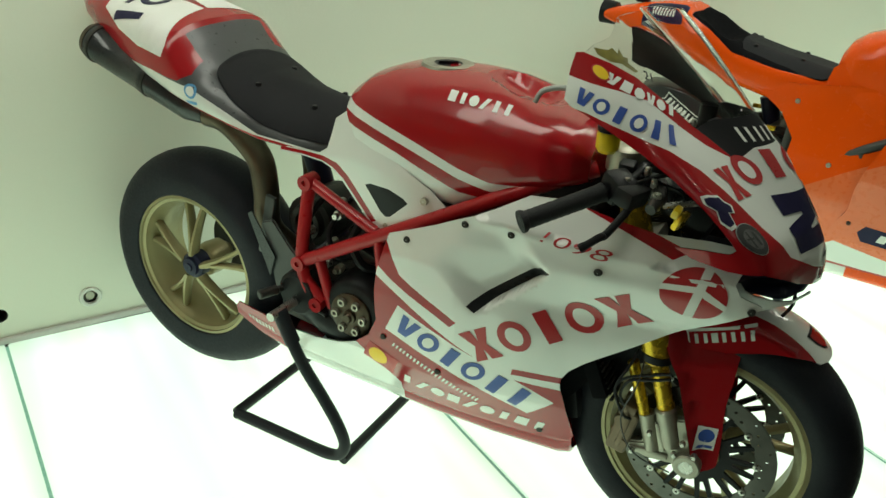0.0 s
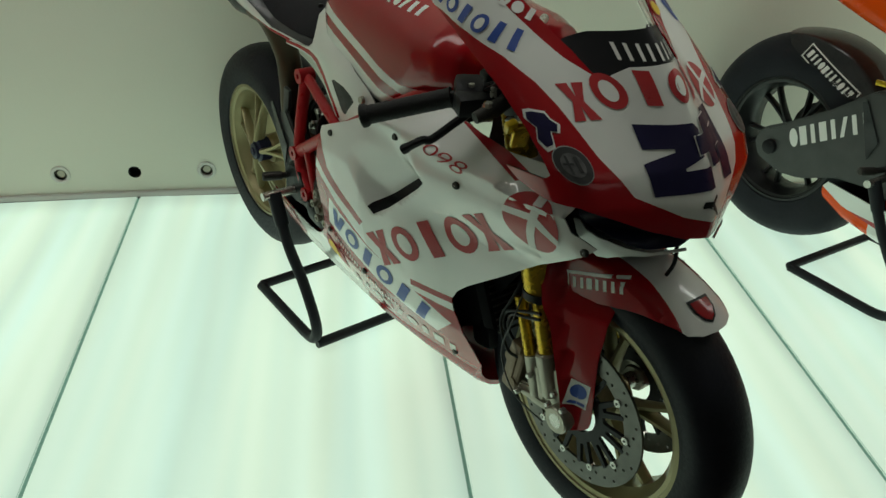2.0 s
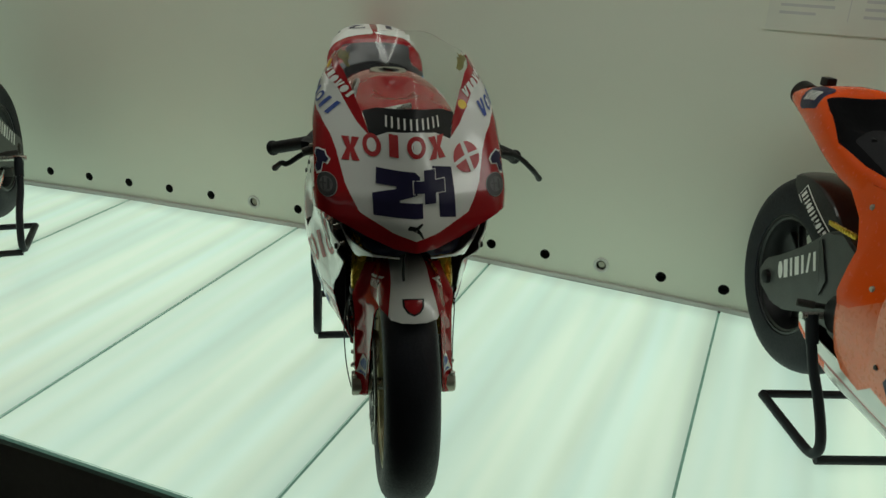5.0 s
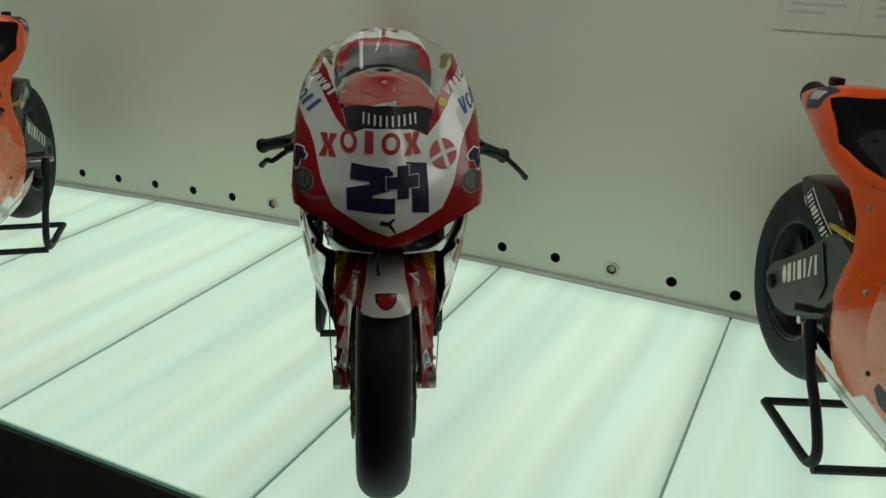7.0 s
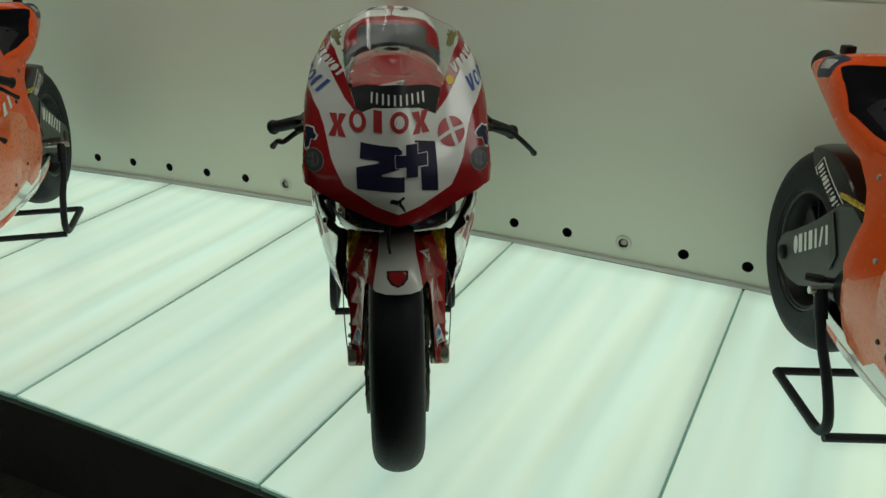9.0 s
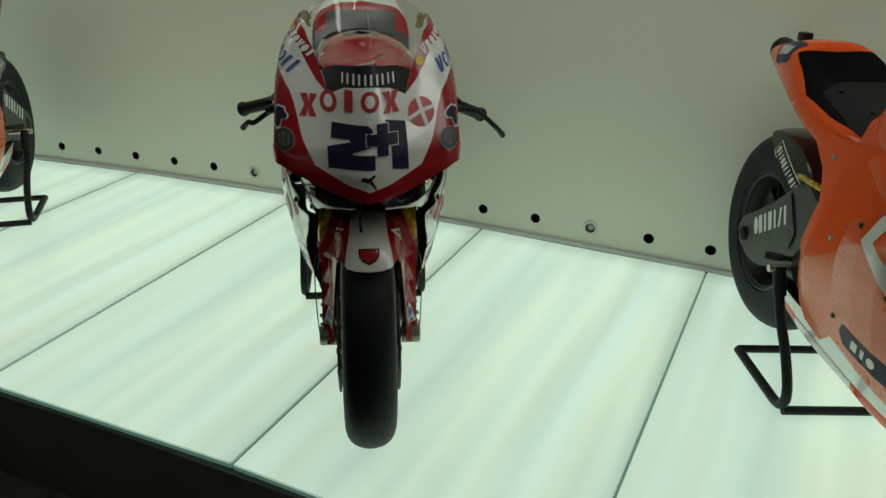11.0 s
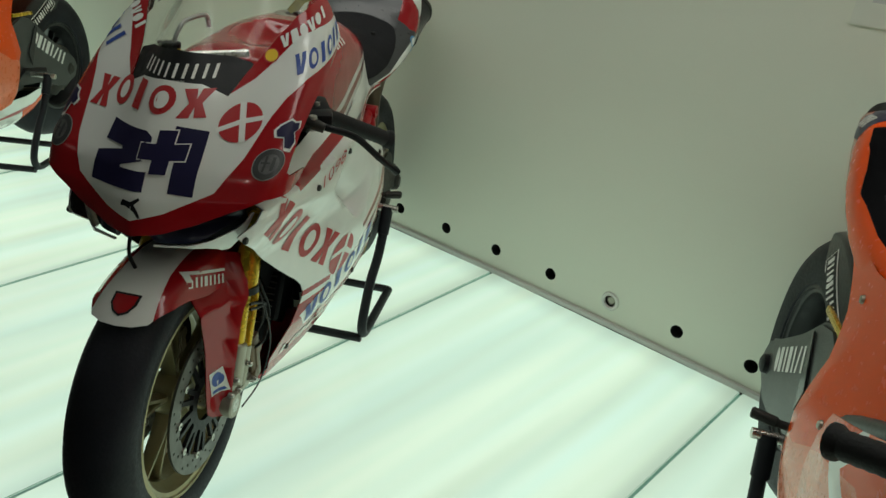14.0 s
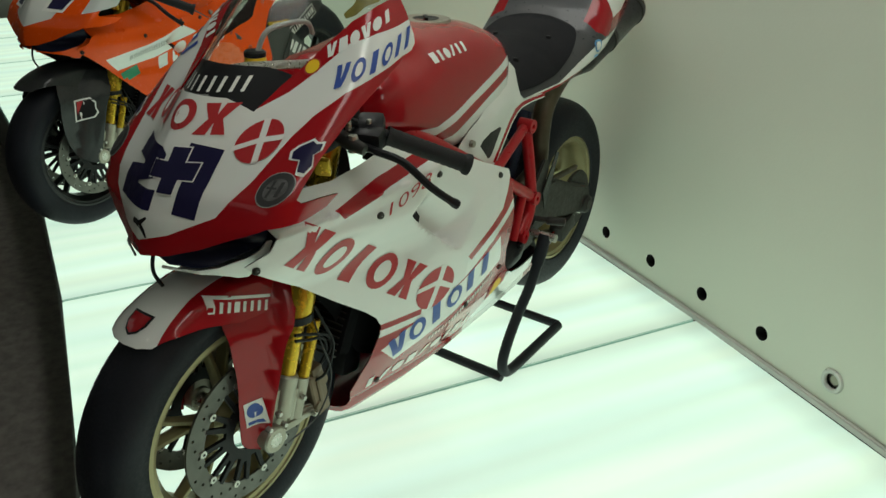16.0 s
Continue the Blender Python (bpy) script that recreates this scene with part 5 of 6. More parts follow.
    screen.visible_shadow = False
    for s in (-1, 1):
        out = [(s * a, z) for a, z in ((0.030, 0.732), (0.10, 0.752), (0.18, 0.789), (0.225, 0.809), (0.240, 0.800), (0.246, 0.780), (0.247, 0.758), (0.240, 0.742), (0.222, 0.732), (0.19, 0.724), (0.15, 0.716), (0.10, 0.713), (0.05, 0.717))]
        fm = lambda a, z: nose_map(a, z, 0.010 + 0.048 * max(0, abs(a) / 0.15 - 0.8) + 0.030 * math.exp(-(((z - 0.744) / 0.018) ** 2)) * max(0, 1 - ((abs(a) - 0.15) / 0.10) ** 2))
        part("air_intake", panel(out, fm, step=0.012, thick=0.003), NAVY, ob, "dark blue-black air intake")
        # the fairing's front lip runs in under the intake to the middle
        lip = [(s * a, z) for a, z in ((0.045, 0.719), (0.075, 0.7165), (0.11, 0.716), (0.16, 0.7195), (0.19, 0.7265), (0.222, 0.7345), (0.240, 0.7445), (0.248, 0.760), (0.258, 0.757), (0.257, 0.728), (0.24, 0.704), (0.222, 0.688), (0.20, 0.690), (0.185, 0.697), (0.155, 0.705), (0.11, 0.711), (0.075, 0.713), (0.045, 0.715))]
        part("fairing_lip", panel(lip, lambda a, z: nose_map(a, z, -0.002 + 0.046 * max(0, abs(a) / 0.15 - 0.8)), step=0.014, thick=0.004), WHITE if main else ORANGE, ob)
    bm = loft(hull(smooth_stations([(-0.16, 0.60, 0.74, 0.10), (-0.08, 0.64, 0.745, 0.118), (0.0, 0.685, 0.745, 0.112), (0.06, 0.705, 0.742, 0.085), (0.095, 0.715, 0.735, 0.045)], 3), 2.6, 28))
    part("chin_duct", bm, DUCT_BLACK, ob, "black duct below the nose")
    part("side_wire", tube(curve([(0.095, -0.016, 0.735), (0.108, -0.020, 0.705), (0.110, -0.021, 0.675), (0.098, -0.018, 0.645)], 5), 0.0036, 8), BLACK, ob)

    # side fairings
    if main:
        regions = [([(-0.735, 0.62), (-0.70, 0.605), (-0.55, 0.504), (-0.39, 0.410), (-0.20, 0.406), (-0.20, 0.1), (-1.3, 0.1), (-1.3, 0.45), (-0.76, 0.45)], 1),
                   ([(-0.70, 0.66), (-0.664, 0.70), (-0.63, 0.618), (-0.497, 0.537), (-0.513, 0.521), (-0.655, 0.60), (-0.69, 0.63)], 1),
                   ([(-0.375, 0.442), (-0.20, 0.447), (-0.20, 0.430), (-0.378, 0.425)], 1),
                   ([(-0.640, 0.535), (-0.278, 0.366), (-0.335, 0.310), (-0.682, 0.452)], 0),
                   ([(-1.05, 0.1), (-0.66, 0.1), (-0.66, 0.275), (-0.74, 0.345), (-0.80, 0.39), (-1.05, 0.39)], 0),
                   ([(-0.280, 0.728), (-0.276, 0.7235), (-0.472, 0.5515), (-0.476, 0.556)], 0)]
        # the upper red stripe and the black mouth of the hollow, each side
        own = {-1: [([(-0.375, 0.90), (-0.335, 0.90), (-0.073, 0.806), (-0.097, 0.79)], 1), ([(-0.296, 0.712), (-0.458, 0.572), (-0.474, 0.586), (-0.466, 0.596), (-0.315, 0.722)], 2)],
               1: [([(-0.112, 0.780), (-0.126, 0.761), (-0.243, 0.792), (-0.40, 0.818), (-0.39, 0.842), (-0.222, 0.813)], 1), ([(-0.300, 0.709), (-0.385, 0.635), (-0.372, 0.672), (-0.335, 0.714)], 2)]}
    else:
        # slot 3: lower half painted paler for the light off the floor
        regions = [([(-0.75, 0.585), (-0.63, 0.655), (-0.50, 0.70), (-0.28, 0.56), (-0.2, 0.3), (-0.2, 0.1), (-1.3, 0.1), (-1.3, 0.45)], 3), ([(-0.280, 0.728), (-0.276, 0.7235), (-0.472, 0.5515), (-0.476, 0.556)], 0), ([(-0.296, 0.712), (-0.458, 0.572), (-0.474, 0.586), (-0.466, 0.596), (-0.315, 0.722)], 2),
                   ([(-1.3, 0.1), (-1.3, 0.36), (-0.76, 0.35), (-0.30, 0.27), (-0.2, 0.1)], 1), ([(-1.3, 0.25), (-0.3, 0.25), (-0.3, 0.22), (-1.3, 0.20)], 4)]
        # a white swoosh on the one side, a white band with thin lettering on the other
        own = {-1: [([(-0.595, 0.678), (-0.535, 0.775), (-0.505, 0.755), (-0.55, 0.69), (-0.42, 0.605), (-0.28, 0.545), (-0.28, 0.515), (-0.45, 0.575)], 1)],
               1: [([(-0.045, 0.672), (-0.108, 0.618), (-0.26, 0.650), (-0.455, 0.726), (-0.395, 0.758), (-0.22, 0.706)], 1)]}
    mats = [WHITE, RED, INK_BLACK] if main else [ORANGE, WHITE, INK_BLACK, FLOORLIT_ORANGE, INK_RED]
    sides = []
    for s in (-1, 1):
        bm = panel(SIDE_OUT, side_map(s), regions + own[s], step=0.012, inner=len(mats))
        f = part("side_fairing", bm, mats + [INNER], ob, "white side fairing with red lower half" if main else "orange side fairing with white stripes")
        sides.append(f)
        for x, z in ((-0.207, 0.742), (-0.38, 0.778), (-0.478, 0.778), (-0.61, 0.71), (-0.690, 0.425), (-0.55, 0.374), (-0.30, 0.262), (0.045, 0.714)):
            y = s * side_width(x, z)
            part("fastener", lathe([(0.001, -0.004), (0.006, -0.004), (0.0075, -0.001), (0.0078, 0.003)], 12, (x, y + 0.001 * s, z)) if s < 0 else mirrored(lathe([(0.001, -0.004), (0.006, -0.004), (0.0075, -0.001), (0.0078, 0.003)], 12, (x, -y + 0.001 * -s, z))), ENGINE, f)
    bm = bmesh.new()
    rows = []
    low = [(-0.228, 0.262), (-0.234, 0.242), (-0.26, 0.230), (-0.42, 0.236), (-0.58, 0.242), (-0.83, 0.238), (-1.02, 0.228), (-1.15, 0.255), (-1.225, 0.295)]
    for x, z in low:
        w = side_width(x, z) - 0.001
        rows.append([(x, w * math.sin(math.pi * (k / 12 - 0.5)), z - 0.075 * math.cos(math.pi * (k / 12 - 0.5)) ** 0.8 + 0.001) for k in range(13)])
    grid_faces(bm, rows)
    bmesh.ops.recalc_face_normals(bm, faces=bm.faces)
    paint(bm, [([(-1.05, 0), (-0.66, 0), (-0.66, 0.4), (-1.05, 0.4)], 1)])
    part("belly_pan", bm, [body, WHITE], ob)

    # tank
    bm = loft(hull(smooth_stations([(x, zb - 0.015, zt, w) for x, zt, w, zb in TANK], 4), 2.7, 56, 4.5))
    for v in bm.verts:
        # an oval hollow behind the steering head
        q = ((v.co.x + 0.465) / 0.085) ** 2 + (v.co.y / 0.062) ** 2
        if q < 1 and v.co.z > 0.95:
            v.co.z -= 0.030 * (1 - q) ** 0.6
    if main:
        stripes = [([(-0.95, 0.925), (-0.82, 0.898), (-0.70, 0.866), (-0.60, 0.834), (-0.53, 0.814), (-0.47, 0.81), (-0.40, 0.82), (-0.36, 0.60), (-1.0, 0.60)], 1),
                   ([(-0.95, 0.975), (-0.82, 0.946), (-0.67, 0.905), (-0.533, 0.866), (-0.46, 0.852), (-0.36, 0.862), (-0.36, 0.845), (-0.46, 0.832), (-0.533, 0.844), (-0.67, 0.882), (-0.82, 0.923), (-0.95, 0.952)], 1)]
        paint(bm, stripes)
    tank = part("fuel_tank", bm, [body, WHITE], ob, "glossy red fuel tank with white bands" if main else "glossy orange fuel tank")
    cap = new("fuel_cap")
    cap.parent = ob
    bm = lathe([(0.030, 0.001), (0.040, 0.003), (0.058, 0.002), (0.062, -0.006)], 40, (0, 0, 0), "z")
    bm.transform(pose(-0.66, 0, 1.0325, 0, 1, 0))
    part("ring", bm, ALLOY, cap, "brushed metal filler ring")
    bm = lathe([(0.001, -0.0), (0.026, -0.0), (0.032, 0.002)], 30, (0, 0, 0), "z")
    block((0.045, 0.008, 0.008), (0, 0, 0.003), 0.002, (0, 0, 40), bm=bm)
    bm.transform(pose(-0.66, 0, 1.0325, 0, 1, 0))
    part("filler", bm, BLACK, cap)

    # side covers under the seat
    cov = [(-0.555, 0.765), (-0.60, 0.80), (-0.69, 0.842), (-0.76, 0.880), (-0.80, 0.912), (-0.84, 0.925), (-0.872, 0.900), (-0.880, 0.86), (-0.888, 0.830), (-0.91, 0.815), (-0.96, 0.8125), (-1.02, 0.813), (-1.02, 0.800), (-0.96, 0.799), (-0.90, 0.795), (-0.874, 0.786), (-0.842, 0.764), (-0.755, 0.674), (-0.742, 0.664), (-0.725, 0.672), (-0.64, 0.722)]
    cmap = lambda s: (lambda u, v: Vector((u, s * (0.150 + 0.02 * min(1, max(0, (u + 0.95) / 0.3)) - 0.30 * max(0, v - 0.82) + 0.004 * math.sin((u + v) * 20)), v)))
    for s in (-1, 1):
        reg = [([(-1.07, 0.8025), (-0.96, 0.8025), (-0.90, 0.7985), (-0.870, 0.789), (-0.838, 0.768), (-0.756, 0.683), (-0.742, 0.690), (-0.822, 0.777), (-0.856, 0.802), (-0.90, 0.8105), (-0.96, 0.811), (-1.07, 0.811)], 1), ([(-0.772, 0.772), (-0.757, 0.779), (-0.703, 0.779), (-0.664, 0.767), (-0.652, 0.757), (-0.70, 0.713), (-0.713, 0.709), (-0.728, 0.717)], 2)] if main else ()
        c = part("side_cover", panel(cov, cmap(s), reg, step=0.02), [WHITE, RED, INK_BLACK] if main else [ORANGE], ob, "white side cover with a dark triangular opening" if main else "orange side cover")
        part("fastener", lathe([(0.001, -0.006), (0.008, -0.006), (0.009, 0.003)], 12, (-0.608, -0.177, 0.776)) if s < 0 else mirrored(lathe([(0.001, -0.006), (0.008, -0.006), (0.009, 0.003)], 12, (-0.608, -0.177, 0.776))), ALLOY, c)

    # tail
    shape = TAIL if main else TAIL_LOW
    bm = loft(tail_rows(smooth_stations(shape, 4)) if main else hull(smooth_stations(shape, 4), 3.0, 48))
    if main:
        red = [(-1.9, 0.88), (-1.50, 0.944), (-1.40, 0.938), (-1.30, 0.928), (-1.265, 0.945), (-1.27, 0.985), (-1.30, 1.02), (-1.325, 1.2), (-1.9, 1.2)]
        white_side = [(-1.62, 0.93), (-1.50, 0.944), (-1.40, 0.938), (-1.36, 0.932), (-1.26, 0.916), (-1.19, 0.882), (-1.08, 0.829), (-0.95, 0.814), (-0.82, 0.80), (-0.78, 0.70), (-1.62, 0.70)]
        thin = [(-1.46, 0.904), (-1.36, 0.876), (-1.25, 0.851), (-1.16, 0.831), (-1.09, 0.8165), (-0.95, 0.803), (-0.86, 0.796), (-0.86, 0.801), (-0.95, 0.809), (-1.09, 0.827), (-1.16, 0.845), (-1.25, 0.867), (-1.36, 0.892), (-1.46, 0.922)]
        paint(bm, [(white_side, 1), (red, 2), (thin, 2)])
        # the grey bucket climbs the front of the hump between two red horns
        for y in (-0.135, 0.135):
            geom = [f for f in bm.faces if -1.45 < f.calc_center_median().x < -1.15]
            bmesh.ops.bisect_plane(bm, geom=geom + list({e for f in geom for e in f.edges}) + list({v for f in geom for v in f.verts}), dist=1e-5, plane_co=(0, y, 0), plane_no=(0, 1, 0))
        for f in bm.faces:
            q = f.calc_center_median()
            if -1.325 < q.x < -1.2 and abs(q.y) < 0.135 and q.z > 0.93:
                f.material_index = 0
    else:
        side = [(-1.9, 0.7), (-1.9, 1.2), (-1.385, 1.2), (-1.37, 1.0), (-1.30, 0.965), (-1.2, 0.90), (-1.05, 0.868), (-0.9, 0.852), (-0.8, 0.845), (-0.8, 0.7)]
        paint(bm, [(side, 1)])
        for v in bm.verts:
            # deep hollow in the front of the hump, behind the seat
            if -1.40 < v.co.x < -1.19 and abs(v.co.y) < 0.125 and v.co.z > 0.88:
                v.co.z -= 0.055 * (1 - (v.co.y / 0.125) ** 2) * math.sin(math.pi * (v.co.x + 1.40) / 0.21)
    tail = part("tail_unit", bm, [SEAT_SHELL, WHITE, RED] if main else [DUCT_BLACK, ORANGE, ORANGE], ob, "tail with black foam seat and red hump" if main else "orange tail with black foam seat")
    if main:
        edge = curve([(-0.915, 0, 0), (-0.890, 0.06, 0), (-0.862, 0.106, 0), (-0.880, 0.120, 0), (-0.95, 0.139, 0), (-1.0, 0.147, 0), (-1.09, 0.158, 0), (-1.17, 0.156, 0), (-1.23, 0.128, 0), (-1.245, 0.06, 0), (-1.248, 0, 0)], 4)
        edge += [Vector((q.x, -q.y, 0)) for q in edge[-2:0:-1]]
        over = lambda u, v: Vector((u, v, tail_top(u, v) + 0.012))
    else:
        edge = [Vector((-0.875 + (q.x + 0.875) * 0.80, q.y, 0)) for q in curve([(-0.875, 0, 0), (-0.880, 0.115, 0), (-1.0, 0.138, 0), (-1.15, 0.143, 0), (-1.25, 0.118, 0), (-1.26, 0, 0), (-1.25, -0.118, 0), (-1.15, -0.143, 0), (-1.0, -0.138, 0), (-0.880, -0.115, 0)], 3, True)]
        over = lambda u, v: Vector((u, v, lerp_table([(-r[0], r[2]) for r in shape], -u) + 0.014 - 2.2 * max(0, abs(v) - 0.06) ** 1.6))
    bm = panel([(q.x, q.y) for q in edge], over, step=0.02, thick=0.012)
    pad = part("seat_pad", bm, FOAM, ob, "matt black foam seat pad")
    for x, y in ((-0.98, -0.07), (-1.14, -0.085), (-1.16, 0.08), (-0.99, 0.07)):
        part("bolt", lathe([(0.001, 0.004), (0.006, 0.004), (0.008, 0.0), (0.008, -0.008)], 10, (x, y, over(x, y).z + 0.001), "z"), BLACK, pad)
    if not main:
        out = [(-1.20, 0.835), (-1.08, 0.795), (-0.99, 0.735), (-0.935, 0.66), (-0.94, 0.57), (-0.945, 0.53), (-0.92, 0.50), (-0.915, 0.42), (-0.905, 0.36), (-0.87, 0.315), (-0.78, 0.30), (-0.70, 0.36), (-0.60, 0.55), (-0.50, 0.76), (-0.45, 0.84), (-0.60, 0.86), (-0.80, 0.855), (-0.95, 0.835), (-1.10, 0.835)]
        # lower band in the paler orange that imitates floor light
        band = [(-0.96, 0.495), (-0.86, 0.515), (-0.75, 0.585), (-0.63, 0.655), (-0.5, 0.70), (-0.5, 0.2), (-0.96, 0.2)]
        for s in (-1, 1):
            fm = lambda u, v: Vector((u, s * (0.166 + 0.066 * math.exp(-(((v - 0.50) / 0.22) ** 2)) * min(1, max(0, (u + 1.25) / 0.35)) - 0.012), v))
            c = part("side_panel", panel(out, fm, [(band, 1)], step=0.02), [ORANGE, FLOORLIT_ORANGE], ob, "orange side panel between tail and fairing")
            for x, z in ((-0.80, 0.60), (-0.95, 0.78)):
                y = fm(x, z).y
                part("fastener", lathe([(0.001, -0.005), (0.007, -0.005), (0.009, 0.0), (0.009, 0.004)], 12, (x, y, z)), ALLOY, c)
        bm = tube([(-1.70, 0.0, 0.95), (-1.755, 0.0, 0.955), (-1.757, 0, 0.955)], [0.042, 0.045, 0.034], 24)
        part("tail_pipe", bm, BLACK, ob, "dark round tail pipe")
        part("camera_mount", block((0.05, 0.035, 0.03), (-1.60, 0, 1.02), 0.006), BLACK, ob)
        hug = [(0.0, 0.42), (0.08, 0.43), (0.13, 0.47), (0.172, 0.56), (0.176, 0.75), (0.165, 0.98), (0.12, 1.10), (0.06, 1.15), (0, 1.16)]

        def hm(u, v):
            side = max(0.0, abs(u) - 0.088)
            y = math.copysign(min(abs(u), 0.088) + 0.25 * side, u)
            r = 0.372 - 1.6 * min(abs(u), 0.088) ** 2 - 0.97 * side
            return Vector((-1.43 + r * math.cos(v * 1.6), y, 0.362 + r * math.sin(v * 1.6)))

        part("rear_mudguard", panel(both(hug), hm, step=0.022, heart=(-1.43, 0, 0.36)), CARBON, ob, "black carbon rear mudguard")
    decals(ob, style, nose, screen, sides, tank, tail, guard)
    if main:
        set_back(ob)
    return ob


def set_back(ob):
    """The body and engine of the red machine sit a little further back and lower on the wheels than the nose."""
    for child in ob.children:
        if child.name.split(".")[0] in ("engine", "clutch", "frame", "exhaust", "radiator", "side_fairing", "belly_pan", "fuel_tank", "fuel_cap", "side_cover", "tail_unit", "seat_pad"):
            for o in [child, *child.children_recursive]:
                for v in o.data.vertices if o.data else ():
                    k = max(0.0, min(1.0, (-0.05 - v.co.x) / 0.20))
                    x, z = v.co.x, v.co.z
                    v.co.x, v.co.z = x - 0.035 * k, z - 0.012 * k
                    if child.name.startswith("side_fairing"):
                        # the fairing swells behind its front edge
                        swell = 0.026 * lerp_table([(-1.0, 0.0), (-0.66, 1.0), (-0.36, 1.0), (-0.25, 0.55), (-0.15, 0.25), (-0.05, 0.15)], x) * lerp_table([(0.25, 0.0), (0.36, 1.0), (0.55, 1.0), (0.68, 0.55), (0.80, 0.2), (0.86, 0.0)], z)
                        v.co += Vector((1.05 * swell, math.copysign(swell, v.co.y), swell))


def decals(ob, style, nose, screen, sides, tank, tail, guard):
    ns, ts, us = skin_of(nose, screen), skin_of(tank), skin_of(tail)
    gs = skin_of(guard)
    main = style == "red"
    if main:
        # race number on the nose: a two and a one joined by a cross with a pale outline
        two = [(-0.092, 0.098), (-0.014, 0.098), (-0.004, 0.088), (-0.004, 0.052), (-0.046, 0.037), (-0.046, 0.033), (0.0, 0.033), (0.0, 0.0), (-0.102, 0.0), (-0.102, 0.046), (-0.052, 0.060), (-0.052, 0.065), (-0.094, 0.065)]
        one = [(0.044, 0.121), (0.098, 0.110), (0.105, -0.006), (0.060, 0.0), (0.056, 0.075), (0.040, 0.080)]
        cross = lambda r, w: [(r, w), (w, w), (w, r), (-w, r), (-w, w), (-r, w), (-r, -w), (-w, -w), (-w, -r), (w, -r), (w, -w), (r, -w)]
        two = [(a * 1.19 + 0.016, b * 1.12) for a, b in two]
        mid = (0.035, 0.073)
        shapes = [(0, two), (0, one), (1, [(mid[0] + a, mid[1] + b) for a, b in cross(0.0415, 0.0165)]), (2, [(mid[0] + a, mid[1] + b) for a, b in cross(0.0395, 0.0145)])]
        on_nose("race_number", shapes, 0.0, 0.812, [INK_NAVY, INK_WHITE, INK_NAVY], nose, "dark navy race number", rise=0.85)
        # plain shapes for the word above it, bent on an arc
        arc = word("xo|ox", 0.272, 0.056, 0, -0.180, 0.0, lambda x: -1.15 * (x + 0.01) ** 2, True)
        on_nose("nose_lettering", arc, 0.0, 0.931, [INK_RED, INK_WHITE], nose, "red lettering shapes")
        globe = [(0, disc_shape(0.037, 30)), (1, [(-0.038, -0.012), (-0.036, -0.021), (0.0, -0.004), (0.037, 0.006), (0.037, 0.015), (0.0, 0.006)]), (1, [(-0.014, 0.036), (-0.003, 0.037), (0.018, -0.033), (0.008, -0.037)])]
        on_nose("nose_badge", globe, 0.144, 0.920, [INK_RED, INK_WHITE], nose, "red and white ball badge")
        on_nose("screen_lettering", bars(5, 0.155, 0.030, 0.16, x0=-0.068), 0.0, 0.986, INK_WHITE, screen, "white lettering bars", rise=0.75, inset=0.003)
        on_nose("screen_small_lettering", bars(6, 0.045, 0.006, 0.3, x0=-0.012), 0.0, 0.978, INK_GREY, screen, rise=0.75, inset=0.003)
        cat = [(-0.022, 0.0), (-0.006, -0.004), (0.004, -0.016), (0.008, -0.014), (0.002, -0.001), (0.012, 0.006), (0.022, 0.016), (0.018, 0.018), (0.006, 0.010), (-0.012, 0.008), (-0.022, 0.012), (-0.024, 0.008)]
        on_nose("nose_mark", [[(a, -b) for a, b in cat]], 0.004, 0.790, INK_BLACK, nose, "small black leaping mark", turn=-0.35, rise=0.95)
        for s in (-1, 1):
            # round grey badge and winged badge on the red cheek
            round_one = [(0, disc_shape(0.029, 28)), (1, disc_shape(0.0275, 28)), (2, disc_shape(0.018, 24)), (3, box_shape(-0.009, -0.014, -0.005, 0.014)), (3, box_shape(-0.015, 0.0, 0.001, 0.003)), (3, box_shape(0.004, -0.012, 0.010, 0.012))]
            on_nose("round_badge", round_one, 0.219 * s, 0.862, [INK_GREY, INK_DARK, INK_MID, INK_DARK], nose, "round dark grey badge", step=0.008)
            wing = [(-0.012, 0.018), (0.006, 0.022), (0.012, 0.014), (0.022, 0.010), (0.020, -0.002), (0.010, -0.004), (0.012, -0.024), (0.002, -0.034), (-0.009, -0.026), (-0.008, -0.006), (-0.021, 0.0), (-0.021, 0.012)]
            big = [(a * 1.22, b * 1.2) for a, b in wing]
            on_nose("winged_badge", [(0, big), (1, wing), (0, box_shape(-0.014, 0.002, 0.014, 0.006))], 0.236 * s, 0.908, [INK_WHITE, INK_NAVY], nose, "navy badge with a white outline", turn=0.35 * s, step=0.008)
            # words on the arm of the nose: white on red above blue on white
            slope = math.atan2(0.060, 0.165) * s
            lay = word("vo|o||", 0.165, 0.036, 0.15 if s > 0 else 0.62, -0.078 if s < 0 else -0.086, -0.018, rings=True)
            on_nose("arm_word", lay, 0.285 * s, 1.036, [INK_BLUE, INK_WHITE], nose, "blue lettering shapes", turn=slope, rise=0.95)
            slope = math.atan2(0.068, 0.130) * s
            on_nose("arm_small_word", word("v=ovo|", 0.130, 0.021, 0.15 if s > 0 else 0.5, -0.058, -0.010), 0.222 * s, 1.068, INK_WHITE, nose, "white lettering bars", turn=slope, rise=0.95)
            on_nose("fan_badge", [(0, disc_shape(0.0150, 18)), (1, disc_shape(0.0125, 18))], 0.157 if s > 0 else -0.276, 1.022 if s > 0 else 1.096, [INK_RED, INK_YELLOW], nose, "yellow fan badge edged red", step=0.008)
